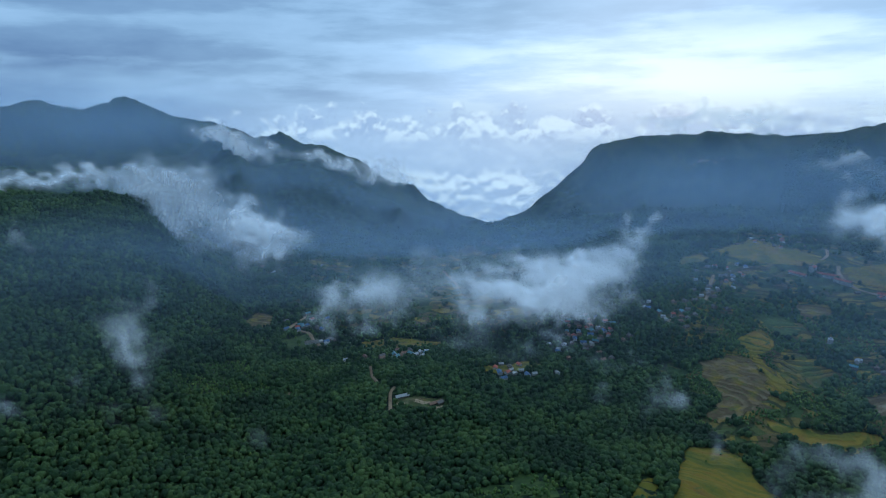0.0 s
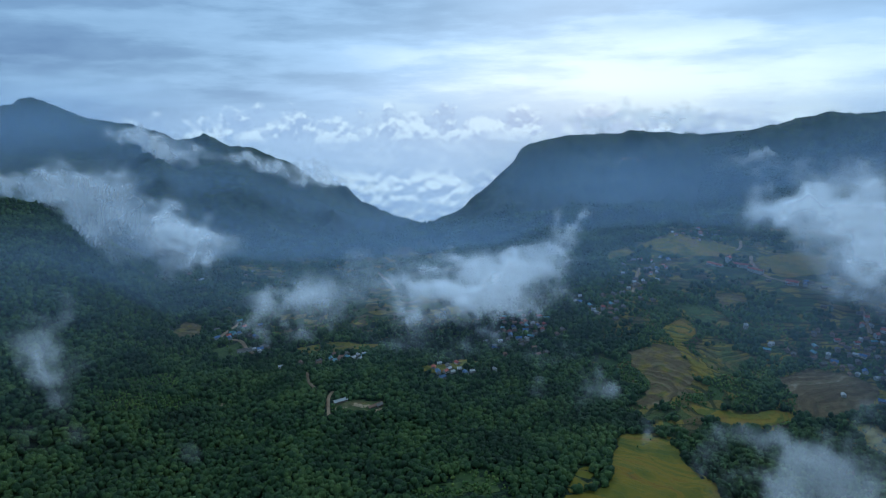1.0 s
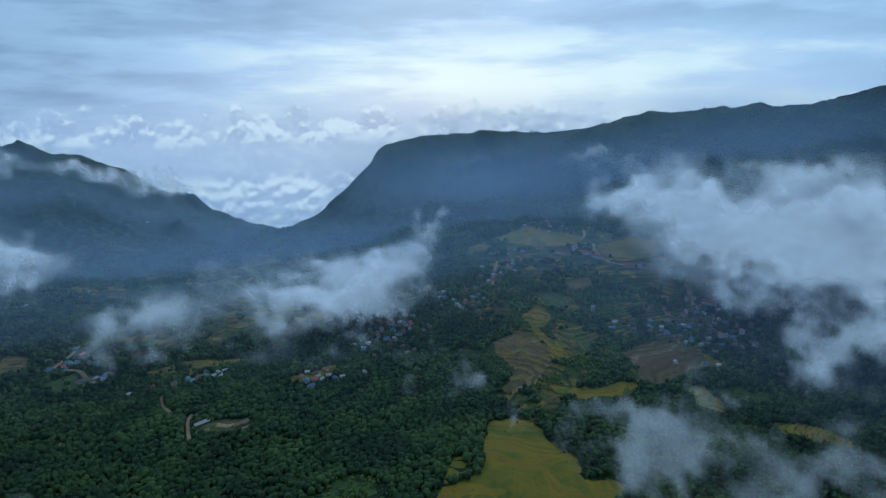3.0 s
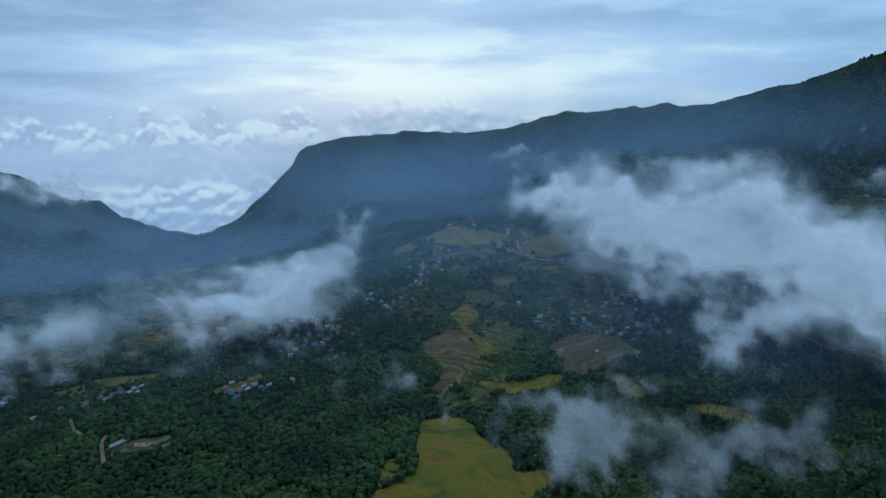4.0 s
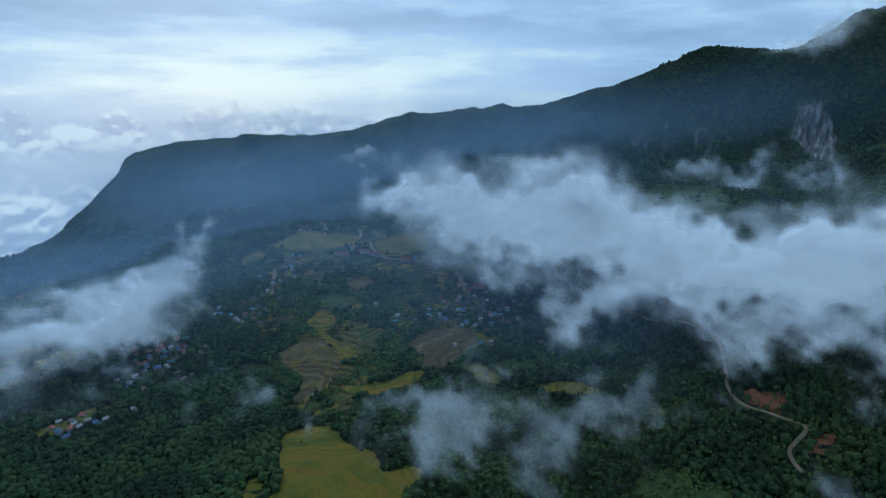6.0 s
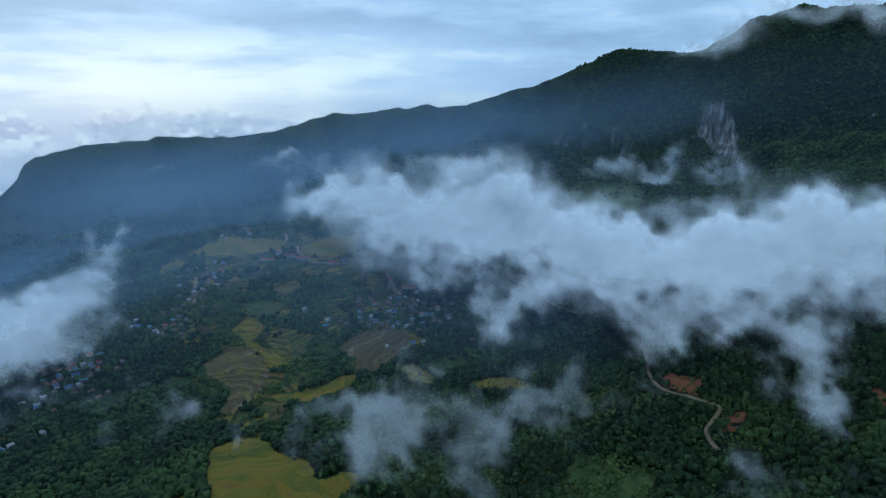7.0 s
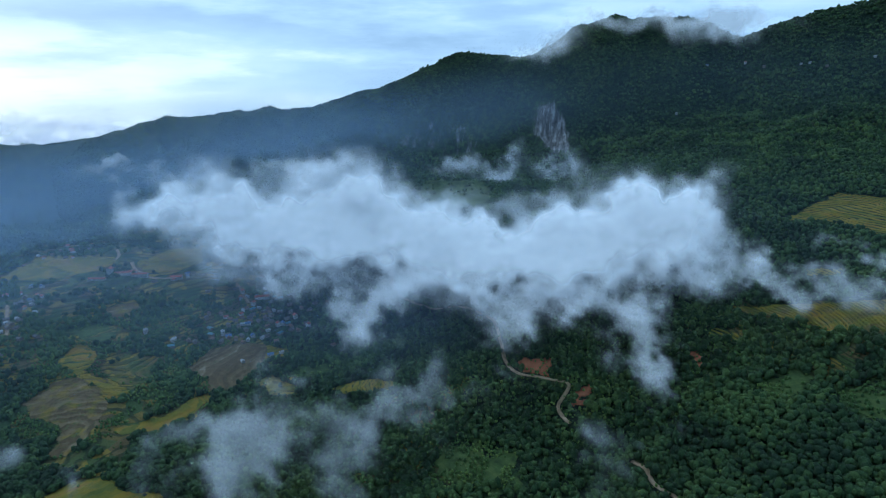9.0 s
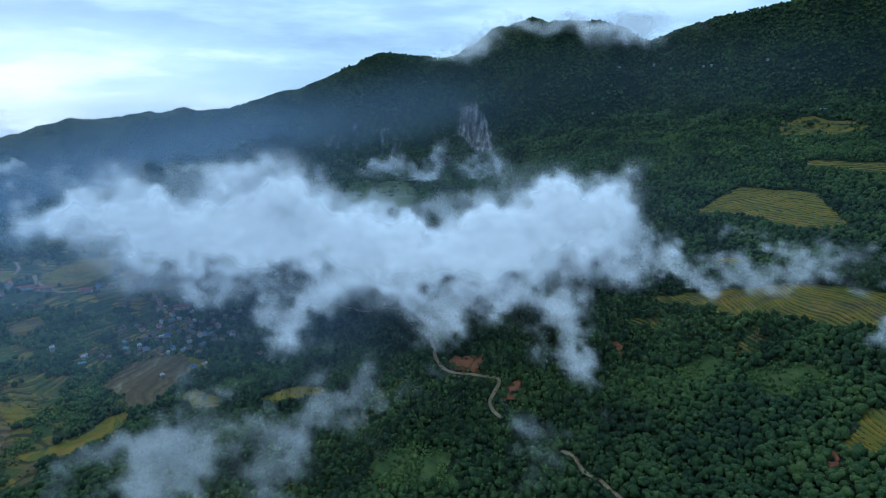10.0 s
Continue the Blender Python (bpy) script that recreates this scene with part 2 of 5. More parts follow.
def ground_material():
    m, k = material("hillside")
    at = k.add("ShaderNodeTexCoord").outputs["Object"]
    big, mid, fine = k.noise(at, 0.004, 4), k.noise(at, 0.03, 5, 0.65), k.noise(at, 0.16, 5, 0.7)
    green = k.ramp(k.math("MULTIPLY_ADD", big, 0.5, k.math("MULTIPLY", mid, 0.5)), (0.38, (0.013, 0.030, 0.013)), (0.5, (0.027, 0.056, 0.018)), (0.62, (0.065, 0.095, 0.026)))
    # tree cover painted on: near-black shade between clumps put into the colour
    clump_shade = k.math("MULTIPLY_ADD", fine, 0.5, k.math("MULTIPLY", k.noise(at, 0.065, 4, 0.65), 0.5))
    green = k.mix(k.span(clump_shade, 0.44, 0.58), k.mix(0.92, green, (0.004, 0.010, 0.007)), green)
    # small farmed plots on the open land
    bent = k.add("ShaderNodeVectorMath", {0: at, 1: k.add("ShaderNodeVectorMath", {0: k.add("ShaderNodeTexNoise", {"Vector": at, "Scale": 0.015, "Detail": 3.0}).outputs["Color"], 1: (60.0, 60.0, 0.0)}, operation="MULTIPLY").outputs[0]}, operation="ADD").outputs[0]
    flat = k.add("ShaderNodeVectorMath", {0: bent, 1: (1.0, 1.0, 2.5)}, operation="MULTIPLY").outputs[0]
    cells = k.add("ShaderNodeTexVoronoi", {"Vector": flat, "Scale": 0.034})
    tone = k.add("ShaderNodeSeparateColor", {"Color": cells.outputs["Color"]}).outputs[0]
    plots = k.ramp(tone, (0.0, (0.020, 0.040, 0.014)), (0.22, (0.036, 0.066, 0.018)), (0.42, (0.066, 0.080, 0.022)), (0.56, (0.088, 0.060, 0.028)), (0.7, (0.125, 0.092, 0.022)), (0.9, (0.19, 0.135, 0.02)))
    plots = k.mix(k.span(fine, 0.4, 0.75), plots, k.mix(0.5, plots, (0.02, 0.04, 0.014)))
    lines = k.span(k.math("SINE", k.math("MULTIPLY", k.add("ShaderNodeSeparateXYZ", {"Vector": bent}).outputs["Z"], 2.6)), 0.2, 0.8)
    plots = k.mix(k.math("MULTIPLY", lines, 0.75), plots, (0.014, 0.026, 0.010))
    farmed = k.add("ShaderNodeAttribute", attribute_name="farmed").outputs["Fac"]
    green = k.mix(k.span(k.math("ADD", farmed, k.math("MULTIPLY_ADD", mid, 0.8, -0.4)), 0.35, 0.6), green, plots)
    rock = k.add("ShaderNodeAttribute", attribute_name="rock").outputs["Fac"]
    # the rock is fluted down the fall of the slope
    along_face = k.add("ShaderNodeVectorMath", {0: at, 1: (0.29, -0.957, 0.0)}, operation="DOT_PRODUCT").outputs["Value"]
    down_face = k.add("ShaderNodeVectorMath", {0: at, 1: (0.16, 0.05, 0.14)}, operation="DOT_PRODUCT").outputs["Value"]
    streaks = k.add("ShaderNodeCombineXYZ", {"X": along_face, "Y": down_face}).outputs[0]
    stone = k.ramp(k.noise(streaks, 0.06, 6, 0.7), (0.38, (0.035, 0.036, 0.034)), (0.52, (0.12, 0.112, 0.105)), (0.68, (0.34, 0.325, 0.31)))
    color = k.mix(k.span(k.math("ADD", rock, k.math("MULTIPLY_ADD", k.noise(streaks, 0.035, 5, 0.65), 1.1, -0.55)), 0.4, 0.6), green, stone)
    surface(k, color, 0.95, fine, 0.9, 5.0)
    return m


def leaf_material(name, dark, mid, light):
    m, k = material(name)
    at = k.add("ShaderNodeTexCoord").outputs["Object"]
    rnd = k.add("ShaderNodeNewGeometry").outputs["Random Per Island"]
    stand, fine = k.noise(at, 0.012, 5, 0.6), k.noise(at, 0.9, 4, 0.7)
    v = k.math("ADD", k.math("MULTIPLY", rnd, 0.42), k.math("MULTIPLY_ADD", stand, 1.7, -0.56))
    color = k.ramp(v, (0.2, dark), (0.5, mid), (0.85, light))
    # shade in the gaps among leaves mixed into the colour by fine noise
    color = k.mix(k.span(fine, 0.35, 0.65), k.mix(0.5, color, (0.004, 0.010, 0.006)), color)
    surface(k, color, 0.8, fine, 1.0, 1.2)
    return m


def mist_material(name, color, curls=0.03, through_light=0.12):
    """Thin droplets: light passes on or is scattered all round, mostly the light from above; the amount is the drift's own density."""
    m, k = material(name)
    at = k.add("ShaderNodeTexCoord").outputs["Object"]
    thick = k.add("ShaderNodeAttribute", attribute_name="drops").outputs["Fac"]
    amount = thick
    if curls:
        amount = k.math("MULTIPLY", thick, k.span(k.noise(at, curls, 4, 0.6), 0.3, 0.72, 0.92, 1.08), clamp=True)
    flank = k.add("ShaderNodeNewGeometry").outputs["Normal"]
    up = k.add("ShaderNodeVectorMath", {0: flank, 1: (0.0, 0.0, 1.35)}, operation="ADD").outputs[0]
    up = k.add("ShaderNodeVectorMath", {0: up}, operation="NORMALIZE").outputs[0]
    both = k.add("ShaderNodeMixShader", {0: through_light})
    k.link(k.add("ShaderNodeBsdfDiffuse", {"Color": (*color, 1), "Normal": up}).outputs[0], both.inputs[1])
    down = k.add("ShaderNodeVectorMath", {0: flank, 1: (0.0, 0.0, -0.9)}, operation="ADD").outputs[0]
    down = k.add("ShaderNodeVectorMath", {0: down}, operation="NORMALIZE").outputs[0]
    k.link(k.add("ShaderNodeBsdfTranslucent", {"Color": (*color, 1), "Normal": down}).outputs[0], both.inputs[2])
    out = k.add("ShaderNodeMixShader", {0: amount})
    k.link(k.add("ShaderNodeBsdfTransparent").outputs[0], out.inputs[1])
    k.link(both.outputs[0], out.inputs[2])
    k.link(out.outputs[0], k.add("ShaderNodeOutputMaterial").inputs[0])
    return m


def rice_material():
    m, k = material("rice")
    at = k.add("ShaderNodeTexCoord").outputs["Object"]
    level, dry, grass, riser = (k.add("ShaderNodeAttribute", attribute_name=a).outputs["Fac"] for a in ("level", "dry", "grass", "riser"))
    v = k.math("ADD", k.math("MULTIPLY", level, 0.3), k.math("MULTIPLY", k.noise(at, 0.03, 5, 0.65), 0.7))
    ripe = k.ramp(v, (0.25, (0.050, 0.066, 0.009)), (0.42, (0.105, 0.092, 0.009)), (0.58, (0.160, 0.108, 0.010)), (0.76, (0.135, 0.066, 0.013)))
    stubble = k.math("ADD", k.math("MULTIPLY", level, 0.4), k.math("MULTIPLY", k.noise(at, 0.09, 5, 0.7), 0.6))
    bare = k.ramp(stubble, (0.3, (0.052, 0.036, 0.016)), (0.5, (0.085, 0.057, 0.025)), (0.66, (0.12, 0.088, 0.045)), (0.80, (0.18, 0.15, 0.10)))
    lawn = k.ramp(k.math("MULTIPLY_ADD", k.noise(at, 0.075, 6, 0.7), 0.6, k.math("MULTIPLY", v, 0.4)), (0.36, (0.014, 0.032, 0.010)), (0.5, (0.036, 0.062, 0.016)), (0.66, (0.072, 0.092, 0.024)))
    mixed = k.noise(at, 0.05, 3, 0.5)
    color = k.mix(k.span(k.math("ADD", dry, k.math("MULTIPLY_ADD", mixed, 0.9, -0.45)), 0.35, 0.65), ripe, bare)
    color = k.mix(k.span(k.math("ADD", grass, k.math("MULTIPLY_ADD", k.noise(at, 0.022, 3, 0.5), 0.9, -0.45)), 0.35, 0.65), color, lawn)
    weeds = k.span(k.noise(at, 0.11, 6, 0.7), 0.54, 0.68)
    color = k.mix(k.math("MULTIPLY", weeds, 0.6), color, (0.045, 0.08, 0.02))
    color = k.mix(riser, color, (0.03, 0.038, 0.017))
    surface(k, color, 0.9, k.noise(at, 0.8, 4, 0.7), 0.6, 0.5)
    return m


def earth_material(name, dark, light):
    m, k = material(name)
    at = k.add("ShaderNodeTexCoord").outputs["Object"]
    n = k.math("MULTIPLY_ADD", k.noise(at, 0.06, 5, 0.65), 0.6, k.math("MULTIPLY", k.noise(at, 0.5, 4, 0.7), 0.4))
    surface(k, k.ramp(n, (0.35, dark), (0.62, light)), 0.95, n, 0.6, 0.6)
    return m


def paint(name, color, rough=0.7, rust=0.25, ribs=False):
    """Weathered sheet, plaster or tile: one colour with dirt and fading."""
    m, k = material(name)
    at = k.add("ShaderNodeTexCoord").outputs["Object"]
    rnd = k.add("ShaderNodeObjectInfo").outputs["Random"]
    dirt = k.noise(at, 0.35, 5, 0.7)
    old = tuple(c * 0.45 + 0.02 for c in color)
    col = k.mix(k.math("MULTIPLY", k.span(k.math("ADD", dirt, k.math("MULTIPLY", rnd, 0.2)), 0.4, 0.75), min(1.0, rust * 3)), color, old)
    bump = k.add("ShaderNodeTexWave", {"Vector": at, "Scale": 1.6, "Distortion": 0.3}).outputs["Fac"] if ribs else dirt
    surface(k, col, rough, bump, 0.4, 0.08)
    return m


GROUND = ground_material()
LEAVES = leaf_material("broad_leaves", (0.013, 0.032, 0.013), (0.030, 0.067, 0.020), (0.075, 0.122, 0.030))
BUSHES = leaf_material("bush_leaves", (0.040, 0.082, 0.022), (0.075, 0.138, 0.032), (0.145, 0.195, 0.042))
MIST = mist_material("cloud_droplets", (0.92, 0.92, 0.92))
MIST_FAR = mist_material("backlit_cloud_droplets", (0.99, 0.99, 0.99), 0.006, 0.72)
# the blue of distance is put into this colour
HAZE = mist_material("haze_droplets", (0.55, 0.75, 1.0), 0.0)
RICE = rice_material()
TRACK = earth_material("dirt_road", (0.12, 0.078, 0.048), (0.27, 0.19, 0.12))
REDSOIL = earth_material("red_earth", (0.11, 0.035, 0.016), (0.24, 0.085, 0.04))
TANSOIL = earth_material("tan_earth", (0.13, 0.09, 0.05), (0.30, 0.22, 0.14))
BARK = earth_material("bark", (0.05, 0.04, 0.03), (0.12, 0.10, 0.08))
PLASTER = paint("pale_plaster", (0.36, 0.35, 0.32))
TIMBER = paint("grey_timber", (0.20, 0.16, 0.12))
GLASS = paint("dark_window", (0.03, 0.04, 0.05), 0.2, 0.0)
ROOFS = {"red": paint("red_tile", (0.34, 0.09, 0.06)), "blue": paint("blue_sheet", (0.06, 0.12, 0.22), 0.5, 0.2, True), "teal": paint("teal_sheet", (0.08, 0.19, 0.21), 0.5, 0.2, True),
         "grey": paint("grey_cement_sheet", (0.14, 0.125, 0.11), 0.8, 0.3, True), "white": paint("pale_sheet", (0.30, 0.30, 0.29), 0.5, 0.15, True), "brown": paint("rusty_sheet", (0.20, 0.11, 0.07), 0.7, 0.3, True)}

# ---------------------------------------------------------------- the ground


def farmland(x, y):
    """How much of the land is farmed, 0 to 1."""
    d, b = np.hypot(x, y), np.degrees(np.arctan2(x, y))
    wide = (fbm(x / 300, y / 300, 3, 33) - 0.5) * 14
    edge = d + (fbm(x / 120, y / 120, 3, 37) - 0.5) * 240
    plateau = np.exp(-(np.abs(b + wide - 36) / 13) ** 4) * np.clip((edge - 720) / 150, 0, 1) * np.clip((2150 - edge) / 250, 0, 1)
    basin = 0.75 * np.exp(-(np.abs(b + wide + 2) / 16) ** 4) * np.clip((edge - 1080) / 150, 0, 1) * np.clip((2300 - edge) / 300, 0, 1)
    scrub = 0.7 * np.exp(-(np.abs(b + wide - 57) / 8) ** 4) * np.clip((1000 - edge) / 200, 0, 1)
    slope = 0.6 * np.exp(-(np.abs(b + wide - 97) / 8) ** 4) * np.clip((edge - 700) / 100, 0, 1) * np.clip((1000 - edge) / 100, 0, 1)
    return np.maximum(np.maximum(plateau, basin), np.maximum(scrub, slope))


def rockiness(x, y):
    """The bare rock faces of the escarpment."""
    r, b = np.hypot(x, y), np.degrees(np.arctan2(x, y))
    face = 1.3 * np.exp(-((b - 73.9 + (r - 2400) * 0.006) / 1.5) ** 2) * np.exp(-((r - 2400) / 130) ** 2) + 0.42 * np.exp(-((b - 63) / 7) ** 2) * np.exp(-((r - 2500) / 120) ** 2)
    return np.clip(face * (0.45 + fbm(x / 70, y / 70, 3, 40)), 0, 1)


def build_ground():
    az = np.radians(np.concatenate([np.arange(-50, 120, 0.32), np.arange(120, 310, 3.0)]))
    r = np.concatenate([np.linspace(0, 330, 16), np.geomspace(345, 4950, 290)])
    rr, aa = np.meshgrid(r, az, indexing="ij")
    x, y = rr * np.sin(aa) + 1.7, rr * np.cos(aa) + 0.9
    z = height(x, y).reshape(rr.shape)
    verts = np.stack([x, y, z], -1).reshape(-1, 3)
    me = mesh_of("ground", verts, grid_faces(len(r), len(az), True)[:, ::-1], True, [("rock", rockiness(x, y).ravel()), ("farmed", farmland(x, y).ravel())])
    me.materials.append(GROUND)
    tagged(new("ground", me), "green mountain valley floor and steep wooded slopes", "ground", kind="structure")


build_ground()

# ---------------------------------------------------------------- fields


def inside(x, y, outline):
    """Whether points lie inside a closed outline in plan."""
    hit = np.zeros(np.shape(x), bool)
    for (x0, y0), (x1, y1) in zip(outline, outline[1:] + outline[:1]):
        cross = (y0 > y) != (y1 > y)
        hit ^= cross & (x < (x1 - x0) * (y - y0) / ((y1 - y0) if y1 != y0 else 1e-9) + x0)
    return hit


CLEARED = []


def patch(name, outline, cell, ragged, lift, step=0.0):
    """A piece of ground inside an outline: its mesh data and the terrace that each vertex lies on."""
    xs, ys = [p[0] for p in outline], [p[1] for p in outline]
    x, y = np.meshgrid(np.arange(min(xs) - 9, max(xs) + 9, cell), np.arange(min(ys) - 9, max(ys) + 9, cell), indexing="ij")
    wob, wob2 = (fbm(x / 22, y / 22, 3, 5) - 0.5) * ragged, (fbm(x / 22, y / 22, 3, 15) - 0.5) * ragged
    keep = inside(x + wob, y + wob2, outline)
    z = height(x, y).reshape(x.shape)
    level, tread = np.zeros_like(z), np.zeros_like(z)
    zt = z + lift
    if step:
        bend = z + (fbm(x / 60, y / 60, 2, 8) - 0.5) * step * 1.5
        n = np.floor(bend / step)
        tread = np.clip((bend / step - n - 0.8) / 0.2, 0, 1)
        zt = z + ((n + tread) * step - bend) * 0.8 + lift
        level = hashed(n, n * 0 + 3, 11)
    faces = grid_faces(*x.shape)
    faces = faces[keep.ravel()[faces].all(1)]
    verts = np.stack([x, y, zt], -1).reshape(-1, 3)
    used, back = np.unique(faces, return_inverse=True)
    # a skirt carries the rim down into the ground
    quads = back.reshape(-1, 4)
    edges = np.concatenate([quads[:, [k, (k + 1) % 4]] for k in range(4)])
    tags = np.sort(edges, 1)
    _, first, count = np.unique(tags, axis=0, return_index=True, return_counts=True)
    rim = edges[first[count == 1]]
    low = verts[used].copy()
    low[:, 2] -= lift + 1.5 + step
    quads = np.concatenate([quads, np.stack([rim[:, 1], rim[:, 0], rim[:, 0] + len(used), rim[:, 1] + len(used)], 1)])
    verts = np.concatenate([verts[used], low])
    twice = lambda a: np.tile(a.ravel()[used], 2)
    return verts, quads, twice(level), twice(tread)


